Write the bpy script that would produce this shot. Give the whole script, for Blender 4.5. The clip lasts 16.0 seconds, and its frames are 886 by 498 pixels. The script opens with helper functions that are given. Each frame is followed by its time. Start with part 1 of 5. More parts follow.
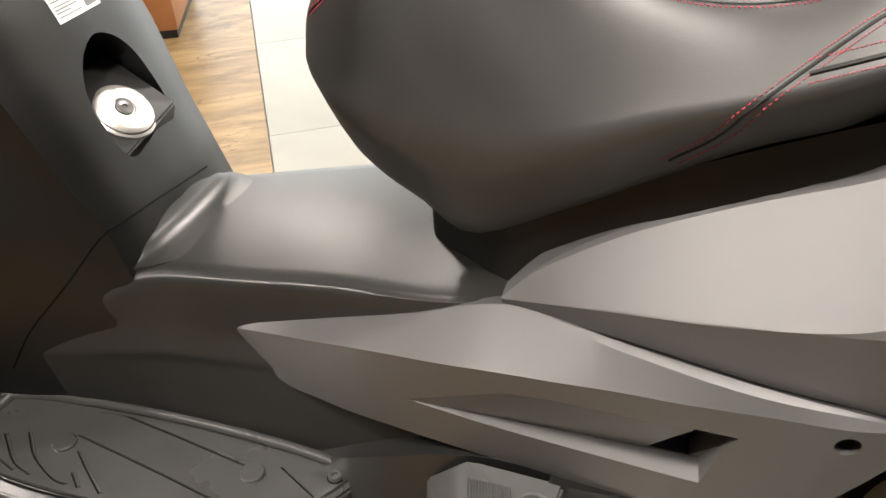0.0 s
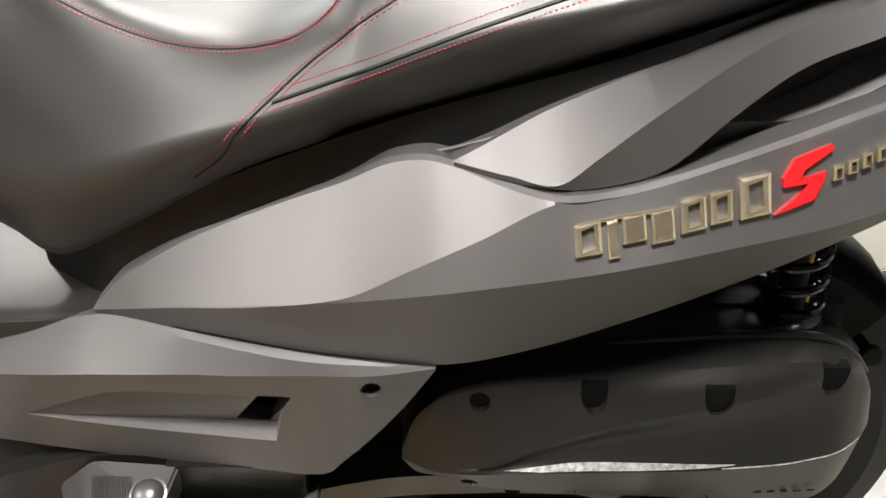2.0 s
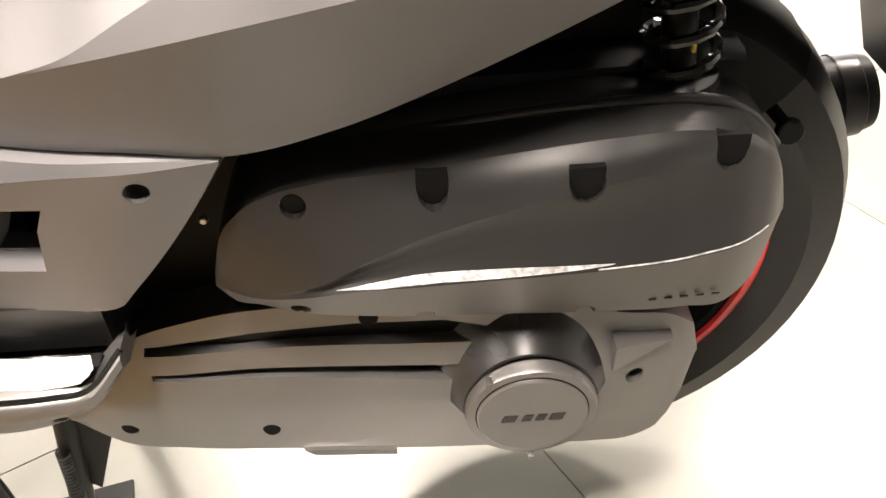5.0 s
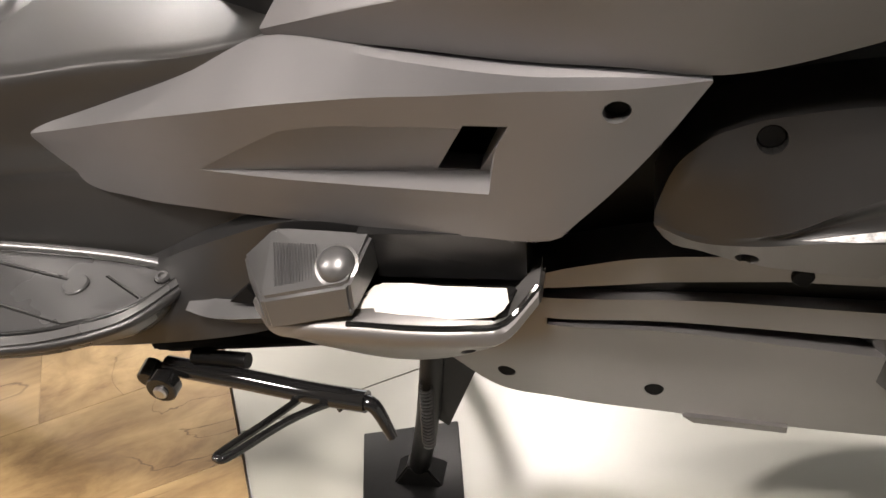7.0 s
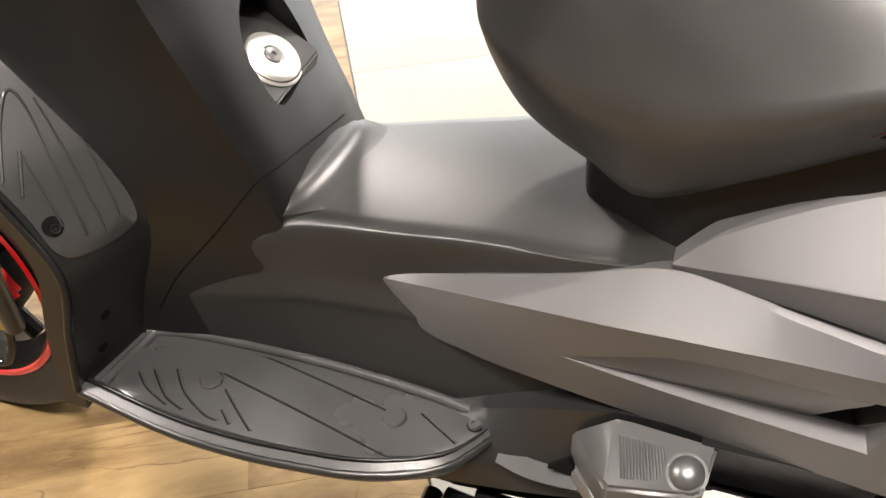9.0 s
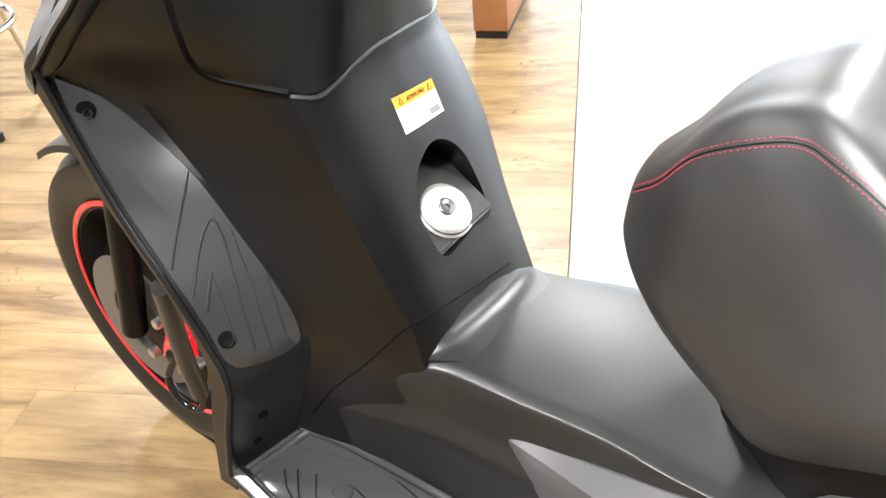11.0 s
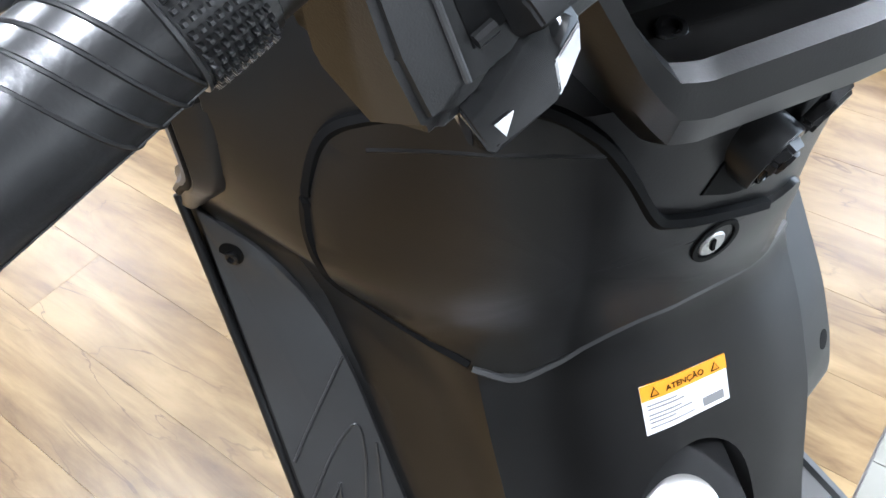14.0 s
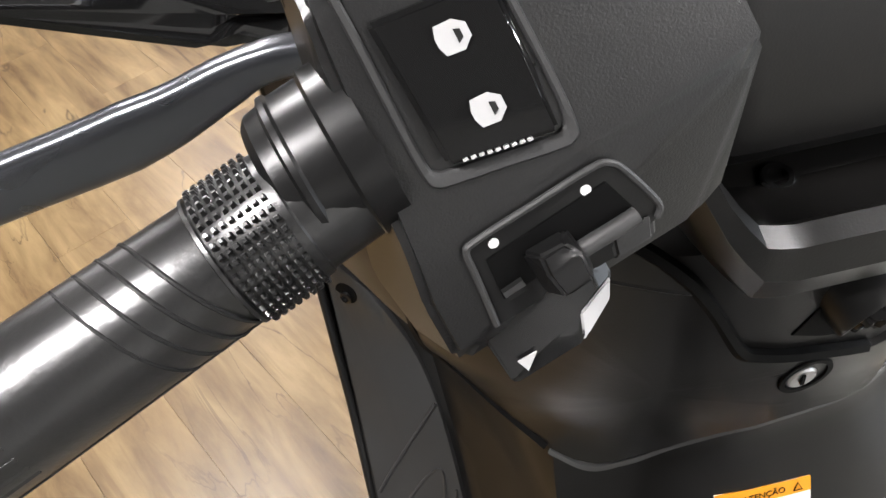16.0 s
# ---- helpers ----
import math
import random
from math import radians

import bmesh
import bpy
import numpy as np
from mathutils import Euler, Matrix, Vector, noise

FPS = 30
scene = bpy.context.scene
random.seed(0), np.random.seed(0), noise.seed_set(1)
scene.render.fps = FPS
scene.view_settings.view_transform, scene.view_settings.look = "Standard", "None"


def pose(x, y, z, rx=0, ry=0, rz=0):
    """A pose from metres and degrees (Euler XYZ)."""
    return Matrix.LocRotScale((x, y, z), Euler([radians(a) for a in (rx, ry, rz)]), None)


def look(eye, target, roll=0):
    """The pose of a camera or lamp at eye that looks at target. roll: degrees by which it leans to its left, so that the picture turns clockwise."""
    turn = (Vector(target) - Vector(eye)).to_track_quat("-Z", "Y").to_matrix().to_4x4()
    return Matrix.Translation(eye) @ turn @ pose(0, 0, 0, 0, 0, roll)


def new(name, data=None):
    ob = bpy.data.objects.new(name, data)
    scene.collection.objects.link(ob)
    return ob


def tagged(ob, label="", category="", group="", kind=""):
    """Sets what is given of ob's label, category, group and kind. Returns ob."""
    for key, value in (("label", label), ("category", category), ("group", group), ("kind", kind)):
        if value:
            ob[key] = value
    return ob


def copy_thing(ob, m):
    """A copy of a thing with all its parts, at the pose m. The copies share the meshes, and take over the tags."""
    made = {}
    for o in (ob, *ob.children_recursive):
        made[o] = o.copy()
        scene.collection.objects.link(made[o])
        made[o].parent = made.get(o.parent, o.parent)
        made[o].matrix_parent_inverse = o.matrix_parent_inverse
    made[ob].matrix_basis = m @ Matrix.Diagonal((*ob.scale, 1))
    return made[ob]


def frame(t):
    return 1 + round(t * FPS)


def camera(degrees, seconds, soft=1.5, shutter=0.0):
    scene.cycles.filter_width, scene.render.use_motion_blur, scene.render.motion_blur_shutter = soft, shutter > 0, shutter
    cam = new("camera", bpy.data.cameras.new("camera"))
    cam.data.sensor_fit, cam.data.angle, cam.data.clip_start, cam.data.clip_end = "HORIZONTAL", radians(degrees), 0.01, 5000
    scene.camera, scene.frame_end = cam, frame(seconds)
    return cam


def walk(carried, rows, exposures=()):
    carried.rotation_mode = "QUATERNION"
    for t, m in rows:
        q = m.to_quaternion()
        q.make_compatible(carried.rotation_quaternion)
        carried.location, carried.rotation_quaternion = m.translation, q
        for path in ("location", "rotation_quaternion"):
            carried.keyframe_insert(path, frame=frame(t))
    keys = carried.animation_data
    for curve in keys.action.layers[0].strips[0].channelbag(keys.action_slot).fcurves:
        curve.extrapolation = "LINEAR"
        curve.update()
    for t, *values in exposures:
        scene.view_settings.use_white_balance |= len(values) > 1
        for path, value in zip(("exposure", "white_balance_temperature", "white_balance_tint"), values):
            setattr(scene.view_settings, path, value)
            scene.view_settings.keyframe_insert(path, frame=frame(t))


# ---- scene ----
from mathutils.bvhtree import BVHTree

cam = camera(54.4, 16.0)
LEVEL = pose(0, -0.81, -0.033, -8, 0, 0)
PATH = [
    (0, (0.043, -0.019, 1.095), (-0.485, 1.692, 0.204), -1.2),
    (0.5, (0.053, -0.037, 1.128), (-0.129, 1.758, 0.267), -0.9),
    (1, (0.105, -0.078, 1.146), (0.026, 1.74, 0.314), -0.2),
    (1.5, (0.171, -0.107, 1.151), (0.127, 1.709, 0.314), 0.7),
    (2, (0.218, -0.11, 1.137), (0.225, 1.693, 0.272), 0.1),
    (2.5, (0.281, -0.072, 1.087), (0.336, 1.673, 0.113), -1.5),
    (3, (0.311, -0.061, 1.034), (0.377, 1.626, -0.039), -2.2),
    (3.2, (0.316, -0.058, 1.017), (0.374, 1.62, -0.069), -2.6),
    (5.3, (0.352, -0.01, 0.986), (0.352, 1.664, -0.108), -4.0),
    (5.5, (0.335, -0.007, 0.98), (0.289, 1.667, -0.113), -4.6),
    (6, (0.289, -0.005, 0.964), (0.059, 1.655, -0.128), -7.1),
    (6.5, (0.233, 0.008, 0.959), (-0.144, 1.636, -0.14), -8.3),
    (7, (0.184, 0.01, 0.953), (-0.294, 1.604, -0.156), -8.5),
    (7.5, (0.133, 0.013, 0.987), (-0.432, 1.579, -0.121), -6.3),
    (8, (0.064, -0.011, 1.042), (-0.543, 1.553, -0.045), -2.9),
    (8.5, (0.024, -0.024, 1.07), (-0.616, 1.55, 0.016), -1.5),
    (9, (-0.055, -0.048, 1.119), (-0.653, 1.563, 0.095), -0.8),
    (9.5, (-0.026, -0.02, 1.146), (-0.79, 1.546, 0.166), 0.5),
    (9.7, (0.01, -0.006, 1.189), (-0.855, 1.501, 0.2), 0.5),
    (11.8, (-0.011, 0.084, 1.275), (-1.147, 1.432, 0.33), 0.3),
    (12, (-0.051, 0.123, 1.287), (-1.211, 1.439, 0.328), 0.2),
    (12.5, (-0.154, 0.167, 1.285), (-1.402, 1.385, 0.304), 1.6),
    (12.8, (-0.199, 0.243, 1.294), (-1.557, 1.27, 0.243), 1.7),
    (13, (-0.218, 0.284, 1.295), (-1.641, 1.182, 0.215), 1.5),
    (13.2, (-0.238, 0.319, 1.304), (-1.699, 1.11, 0.192), 1.6),
    (13.5, (-0.266, 0.356, 1.338), (-1.713, 1.084, 0.165), 2.8),
    (14, (-0.303, 0.396, 1.402), (-1.615, 1.024, 0.028), 3.2),
    (14.5, (-0.315, 0.439, 1.445), (-1.562, 0.945, -0.034), 4.4),
    (15, (-0.315, 0.439, 1.445), (-1.587, 0.856, -0.041), 3.6),
    (15.5, (-0.321, 0.445, 1.453), (-1.642, 0.789, -0.008), 2.5),
    (16, (-0.316, 0.425, 1.458), (-1.709, 0.734, 0.057), 2.1),
]
walk(cam, [(t, LEVEL @ look(eye, target, roll)) for t, eye, target, roll in PATH],
     [(0, 0.05, 7000, 13), (0.5, 0.05, 7000, 13), (1, 0.3, 6800, 12), (1.6, 0.1, 6900, 13), (2.0, 0.05, 6700, 12), (2.4, -0.5, 7000, 15), (2.6, -0.45, 7000, 16), (3.0, 0.42, 7300, 18), (5.5, 0.95, 7200, 17),
      (6.5, 0.15, 7100, 17), (7.0, 0.37, 6900, 17), (7.5, 0.34, 6700, 16), (8.0, 0.35, 6600, 13), (9.0, 0.4, 6900, 15), (9.5, 0.3, 7000, 15), (12, 0.95, 5700, 8), (12.6, 0.95, 5500, 7), (13.0, 0.42, 5250, 10), (14.0, 0.33, 5500, 11), (14.5, 0.35, 5500, 12), (15, 0.15, 5750, 16),
      (15.5, -0.05, 6150, 17), (16, -0.1, 6300, 14)])

# ---- world, lights ----
world = bpy.data.worlds.new("world")
scene.world = world
world.use_nodes = True
world.node_tree.nodes["Background"].inputs[0].default_value = (0.9, 0.95, 1.0, 1)
world.node_tree.nodes["Background"].inputs[1].default_value = 0.05


# ---- materials ----
def node_material(name):
    m = bpy.data.materials.new(name)
    m.use_nodes = True
    return m, m.node_tree.nodes, m.node_tree.links, m.node_tree.nodes["Principled BSDF"]


def ramp_between(nodes, links, fac, a, b, lo=0.3, hi=0.7):
    r = nodes.new("ShaderNodeValToRGB")
    r.color_ramp.elements[0].position, r.color_ramp.elements[1].position = lo, hi
    r.color_ramp.elements[0].color, r.color_ramp.elements[1].color = (*a, 1), (*b, 1)
    links.new(fac, r.inputs[0])
    return r.outputs[0]


def noise_at(nodes, links, scale, detail=4.0, rough=0.55, stretch=None, coord="Object"):
    tc = nodes.new("ShaderNodeTexCoord")
    n = nodes.new("ShaderNodeTexNoise")
    n.inputs["Scale"].default_value, n.inputs["Detail"].default_value, n.inputs["Roughness"].default_value = scale, detail, rough
    if stretch:
        mp = nodes.new("ShaderNodeMapping")
        mp.inputs["Scale"].default_value = stretch
        links.new(tc.outputs[coord], mp.inputs[0])
        links.new(mp.outputs[0], n.inputs["Vector"])
    else:
        links.new(tc.outputs[coord], n.inputs["Vector"])
    return n.outputs[0]


def surface(name, dark, light, rough=0.5, metal=0.0, grain=300.0, bump=0.1, depth=0.0004, broad=6.0, coat=0.0, spec=0.5, spread=0.08):
    """A surface that varies at two scales: broad handling marks in colour and gloss, fine grain in relief."""
    m, nodes, links, bsdf = node_material(name)
    big = noise_at(nodes, links, broad)
    fine = noise_at(nodes, links, grain, 2.0)
    links.new(ramp_between(nodes, links, big, dark, light), bsdf.inputs["Base Color"])
    rr = nodes.new("ShaderNodeMapRange")
    rr.inputs[3].default_value, rr.inputs[4].default_value = rough - spread, rough + spread
    links.new(big, rr.inputs[0])
    links.new(rr.outputs[0], bsdf.inputs["Roughness"])
    bsdf.inputs["Metallic"].default_value = metal
    bsdf.inputs["Coat Weight"].default_value = coat
    bsdf.inputs["Specular IOR Level"].default_value = spec
    if bump:
        b = nodes.new("ShaderNodeBump")
        b.inputs["Strength"].default_value, b.inputs["Distance"].default_value = bump, depth
        links.new(fine, b.inputs["Height"])
        links.new(b.outputs[0], bsdf.inputs["Normal"])
    return m


def rgb(v, tint=(1, 1, 1)):
    return tuple(v * c for c in tint)


PAINT = surface("matt_titanium_paint", rgb(0.165, (1, 0.98, 0.99)), rgb(0.18, (1, 0.98, 0.99)), 0.54, 0.8, 900, 0.05, spread=0.04)
BLACK = surface("textured_black_plastic", rgb(0.004, (1, .95, .9)), rgb(0.007, (1, .95, .9)), 0.34, 0, 900, 0.25, 0.0003, spec=0.45)
SATIN = surface("satin_black_plastic", rgb(0.006), rgb(0.009), 0.32, 0, 1200, 0.12, 0.0002, spec=0.35)
DECK = surface("smooth_dark_plastic", rgb(0.008), rgb(0.011), 0.36, 0, 1200, 0.15, 0.0002, spec=0.65)
RUBBER = surface("black_rubber", rgb(0.006), rgb(0.010), 0.42, 0, 500, 0.3, 0.0003, spec=0.35)
GRIP = surface("grip_rubber", rgb(0.007), rgb(0.011), 0.31, 0, 500, 0.3, 0.0003, spec=1.0)
TREAD = surface("footboard_rubber", rgb(0.038), rgb(0.050), 0.27, 0, 700, 0.25, 0.0003, spec=0.9, spread=0.03)
FOOTPAD = surface("grooved_rubber", rgb(0.020), rgb(0.026), 0.32, 0, 700, 0.25, 0.0003, spec=0.9, spread=0.05)
VINYL = surface("black_seat_vinyl", rgb(0.014), rgb(0.020), 0.47, 0, 700, 0.16, 0.0003, spec=0.95, broad=14)
THREAD = surface("red_thread", (0.42, 0.035, 0.065), (0.50, 0.05, 0.085), 0.7)
PIPING = surface("black_piping", rgb(0.006), rgb(0.009), 0.5, spec=0.3)
CAST = surface("grey_cast_cover", rgb(0.19, (1, 0.97, 0.95)), rgb(0.22, (1, 0.97, 0.95)), 0.42, 0.85, 700, 0.15)
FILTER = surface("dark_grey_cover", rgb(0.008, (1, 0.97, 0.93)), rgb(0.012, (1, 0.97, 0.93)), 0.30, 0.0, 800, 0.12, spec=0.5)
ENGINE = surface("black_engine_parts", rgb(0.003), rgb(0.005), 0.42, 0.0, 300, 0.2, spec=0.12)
CHROME = surface("chrome", rgb(0.78), rgb(0.84), 0.14, 1.0, 200, 0.0, spread=0.03)
EMBLEM = surface("polished_emblem_metal", rgb(0.75, (1, .84, .55)), rgb(0.85, (1, .9, .72)), 0.22, 0.92, 200, 0.0, broad=60, spread=0.1)
STEEL = surface("brushed_steel", rgb(0.5), rgb(0.58), 0.3, 1.0, 800, 0.1)
SILVER = surface("silver_cap", rgb(0.62, (1, 0.97, 0.92)), rgb(0.7, (1, 0.97, 0.92)), 0.38, 0.75, 700, 0.1)
RED = surface("red_enamel", (0.55, 0.01, 0.015), (0.62, 0.015, 0.02), 0.25, 0, 300, 0.0, coat=0.5)
GOLD = surface("yellow_mark", (0.38, 0.28, 0.04), (0.42, 0.31, 0.05), 0.4)
GLOSS = surface("gloss_black_plastic", rgb(0.006), rgb(0.008), 0.07, 0, 300, 0.0, spread=0.02)
BEZEL = surface("grey_textured_plastic", rgb(0.028), rgb(0.04), 0.45, 0, 900, 0.25)
FOAM = surface("white_foam", rgb(0.62, (1, 0.95, 0.88)), rgb(0.68, (1, 0.96, 0.9)), 0.8, 0, 400, 0.2)
WHITE = surface("white_print", rgb(0.8), rgb(0.84), 0.5)
ORANGE = surface("orange_print", (0.85, 0.33, 0.01), (0.9, 0.36, 0.015), 0.5)
DARKHOLE = surface("dark_recess", rgb(0.002), rgb(0.004), 0.6, spec=0.1)
PEG = surface("dark_grey_metal", rgb(0.10), rgb(0.13), 0.34, 0.6, 500, 0.1)
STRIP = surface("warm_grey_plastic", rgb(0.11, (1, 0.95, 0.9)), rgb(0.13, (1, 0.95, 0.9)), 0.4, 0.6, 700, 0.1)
MOTTLED = surface("mottled_bright_edge", rgb(0.25), rgb(0.9), 0.35, 0.6, 500, 0.5, 0.0006, broad=160)
PRINT = surface("grey_ink", rgb(0.16), rgb(0.22), 0.6)
MARK = surface("grey_print", rgb(0.42), rgb(0.5), 0.5)
PLASTER = surface("white_wall_paint", rgb(0.74, (1, 0.99, 0.96)), rgb(0.8, (1, 0.99, 0.96)), 0.7, 0, 120, 0.1)
LEVER = surface("dark_anodised_metal", rgb(0.10, (0.9, 0.95, 1.05)), rgb(0.13, (0.9, 0.95, 1.05)), 0.26, 0.85, 500, 0.05)
DARKWALL = surface("dark_grey_wall_paint", rgb(0.13), rgb(0.16), 0.7, 0, 120, 0.1)
MIDWALL = surface("grey_wall_paint", rgb(0.54, (1, 0.99, 0.97)), rgb(0.60, (1, 0.99, 0.97)), 0.7, 0, 120, 0.1)
TRIM = surface("matt_black_trim", rgb(0.004), rgb(0.006), 0.45, 0, 900, 0.2, 0.0003, spec=0.25)
HOUSING = surface("sheeny_black_plastic", rgb(0.006), rgb(0.009), 0.37, 0, 1700, 0.32, 0.0003, spec=0.6)
TUNNEL = surface("smooth_deck_plastic", rgb(0.013, (1, .98, .92)), rgb(0.017, (1, .98, .92)), 0.38, 0, 1200, 0.15, 0.0002, spec=0.5, spread=0.04)
DARKWOOD = surface("dark_laminate", rgb(0.009, (1, 0.95, 0.95)), rgb(0.014, (1, 0.95, 0.95)), 0.55)


# ---- shaping helpers ----
def finish(name, bm, mat, parent=None, label="", angle=38):
    """Links a bmesh as one mesh object; edges sharper than the angle stay crisp."""
    bmesh.ops.recalc_face_normals(bm, faces=bm.faces[:])
    lim = radians(angle)
    for fc in bm.faces:
        fc.smooth = True
    for e in bm.edges:
        e.smooth = len(e.link_faces) == 2 and e.calc_face_angle(0) < lim
    me = bpy.data.meshes.new(name)
    bm.to_mesh(me)
    bm.free()
    me.materials.append(mat)
    ob = new(name, me)
    if parent:
        ob.parent = parent
    if label:
        tagged(ob, label)
    return ob


part = finish


def spline(points, n):
    """n places along a smooth curve through the points."""
    p = np.array(points, float)
    if len(p) == 2:
        return [Vector(p[0] + (p[1] - p[0]) * i / (n - 1)) for i in range(n)]
    q = np.vstack([2 * p[0] - p[1], p, 2 * p[-1] - p[-2]])
    out = []
    for i in range(n):
        s = i / (n - 1) * (len(p) - 1)
        k = min(int(s), len(p) - 2)
        t = s - k
        a, b, c, d = q[k:k + 4]
        out.append(Vector(0.5 * (2 * b + (c - a) * t + (2 * a - 5 * b + 4 * c - d) * t * t + (3 * b - a - 3 * c + d) * t ** 3)))
    return out


def along_x(points, xs):
    """The curve y, z over x through the points, at the given x."""
    p = np.array(points, float)
    d = np.gradient(p[:, 1:], p[:, 0], axis=0) if len(p) > 2 else np.tile((p[1, 1:] - p[0, 1:]) / (p[1, 0] - p[0, 0]), (2, 1))
    out = []
    for x in xs:
        k = int(np.clip(np.searchsorted(p[:, 0], x) - 1, 0, len(p) - 2))
        h = p[k + 1, 0] - p[k, 0]
        t = min(max((x - p[k, 0]) / h, 0), 1)
        v = (2 * t ** 3 - 3 * t ** 2 + 1) * p[k, 1:] + (t ** 3 - 2 * t ** 2 + t) * h * d[k] + (3 * t ** 2 - 2 * t ** 3) * p[k + 1, 1:] + (t ** 3 - t ** 2) * h * d[k + 1]
        out.append(Vector((x, *v)))
    return out


def tube(loops, cap=True, ring=True):
    """A bmesh skinned over loops of equal length."""
    bm = bmesh.new()
    vs = [[bm.verts.new(p) for p in loop] for loop in loops]
    n = len(loops[0])
    for a, b in zip(vs, vs[1:]):
        for i in range(n if ring else n - 1):
            j = (i + 1) % n
            try:
                bm.faces.new((a[i], a[j], b[j], b[i]))
            except ValueError:
                pass
    if cap and ring:
        for loop in (vs[0], vs[-1]):
            bm.faces.new(loop)
    bmesh.ops.remove_doubles(bm, verts=bm.verts[:], dist=1e-5)
    return bm


def panel(groups, x0, x1, n=40, sub=4, back=(0, 0.02, 0)):
    """A closed shell whose face runs over rails along x. Within a group the face is rounded; between groups it is creased."""
    xs = np.linspace(x0, x1, n)
    loops = []
    groups = [[along_x(r, xs) for r in g] for g in groups]
    for i in range(n):
        row = []
        for g in groups:
            pts = [r[i] for r in g]
            run = spline(pts, sub * (len(pts) - 1) + 1) if len(pts) > 2 else pts
            row += run if not row else run[1:]
        loops.append(row + [p + Vector(back) for p in reversed(row)])
    return tube(loops)


def mirror_bm(bm):
    """A copy mirrored to the other side of the scooter."""
    b = bm.copy()
    for v in b.verts:
        v.co.y *= -1
    bmesh.ops.reverse_faces(b, faces=b.faces[:])
    return b


def prism(points, depth):
    """A closed prism: the outline of points, pushed along the depth vector."""
    d = Vector(depth)
    return tube([[Vector(p) for p in points], [Vector(p) + d for p in points]])


def lathe(profile, centre, axis, seg=32, start=0.0, sweep=360.0):
    """A turned body: (along, radius) pairs round an axis."""
    axis = Vector(axis).normalized()
    q = Vector((0, 0, 1)).rotation_difference(axis)
    full = sweep >= 360
    loops = []
    for k in range(seg + (0 if full else 1)):
        a = radians(start + sweep * k / seg)
        loops.append([Vector(centre) + q @ Vector((r * math.cos(a), r * math.sin(a), h)) for h, r in profile])
    bm = bmesh.new()
    vs = [[bm.verts.new(p) for p in loop] for loop in loops]
    for k in range(seg):
        a, b = vs[k], vs[(k + 1) % len(vs)]
        for i in range(len(profile) - 1):
            try:
                bm.faces.new((a[i], a[i + 1], b[i + 1], b[i]))
            except ValueError:
                pass
    bmesh.ops.remove_doubles(bm, verts=bm.verts[:], dist=1e-5)
    bmesh.ops.dissolve_degenerate(bm, edges=bm.edges[:], dist=1e-6)
    return bm


def disc(centre, axis, r, h, bevel=0.0015, seg=28):
    """A round plate or pin with a softened rim, rising h along the axis."""
    return lathe([(0, 0), (0, r), (h - bevel, r), (h, r - bevel), (h, 0)], centre, axis, seg)


def rod(points, r, n=None, seg=10, taper=1.0):
    """A round bar along a smooth curve."""
    pts = spline(points, n or max(2, 6 * (len(points) - 1)))
    loops = []
    up = Vector((0.13, 0.21, 1)).normalized()
    for i, p in enumerate(pts):
        t = (pts[min(i + 1, len(pts) - 1)] - pts[max(i - 1, 0)]).normalized()
        s = t.cross(up)
        s = s.normalized() if s.length > 1e-4 else Vector((1, 0, 0))
        u = s.cross(t)
        k = r * (1 + (taper - 1) * i / max(len(pts) - 1, 1))
        loops.append([p + k * (math.cos(a) * s + math.sin(a) * u) for a in np.linspace(0, 2 * math.pi, seg, endpoint=False)])
    return tube(loops)


def box(lo, hi, bevel=0.004):
    bm = bmesh.new()
    bmesh.ops.create_cube(bm, size=1)
    for v in bm.verts:
        v.co = Vector([lo[k] + (v.co[k] + 0.5) * (hi[k] - lo[k]) for k in range(3)])
    if bevel:
        bmesh.ops.bevel(bm, geom=bm.edges[:], offset=bevel, segments=2, affect="EDGES", profile=0.6)
    return bm


def join(*bms):
    out = bms[0]
    for b in bms[1:]:
        me = bpy.data.meshes.new("piece")
        b.to_mesh(me)
        out.from_mesh(me)
        bpy.data.meshes.remove(me)
        b.free()
    return out


def carve(ob, cutters, angle=38):
    """Cuts solids out of a part for good."""
    for bm in cutters:
        bmesh.ops.recalc_face_normals(bm, faces=bm.faces[:])
        me = bpy.data.meshes.new("cutter")
        bm.to_mesh(me)
        bm.free()
        tool = new("cutter", me)
        mod = ob.modifiers.new("cut", "BOOLEAN")
        mod.operation, mod.solver, mod.object = "DIFFERENCE", "EXACT", tool
        bpy.context.view_layer.update()
        dg = bpy.context.evaluated_depsgraph_get()
        cut = bpy.data.meshes.new_from_object(ob.evaluated_get(dg))
        ob.modifiers.clear()
        bpy.data.objects.remove(tool)
        bpy.data.meshes.remove(me)
        old, ob.data = ob.data, cut
        bpy.data.meshes.remove(old)
    bm = bmesh.new()
    bm.from_mesh(ob.data)
    lim = radians(angle)
    for fc in bm.faces:
        fc.smooth = True
    for e in bm.edges:
        e.smooth = len(e.link_faces) == 2 and e.calc_face_angle(0) < lim
    bm.to_mesh(ob.data)
    bm.free()
    return ob


def tree_of(*obs):
    """A search tree over the faces of some parts, to lay lines and badges on them."""
    verts, polys = [], []
    for ob in obs:
        k = len(verts)
        verts += [v.co.copy() for v in ob.data.vertices]
        polys += [[k + i for i in pl.vertices] for pl in ob.data.polygons]
    return BVHTree.FromPolygons(verts, polys)


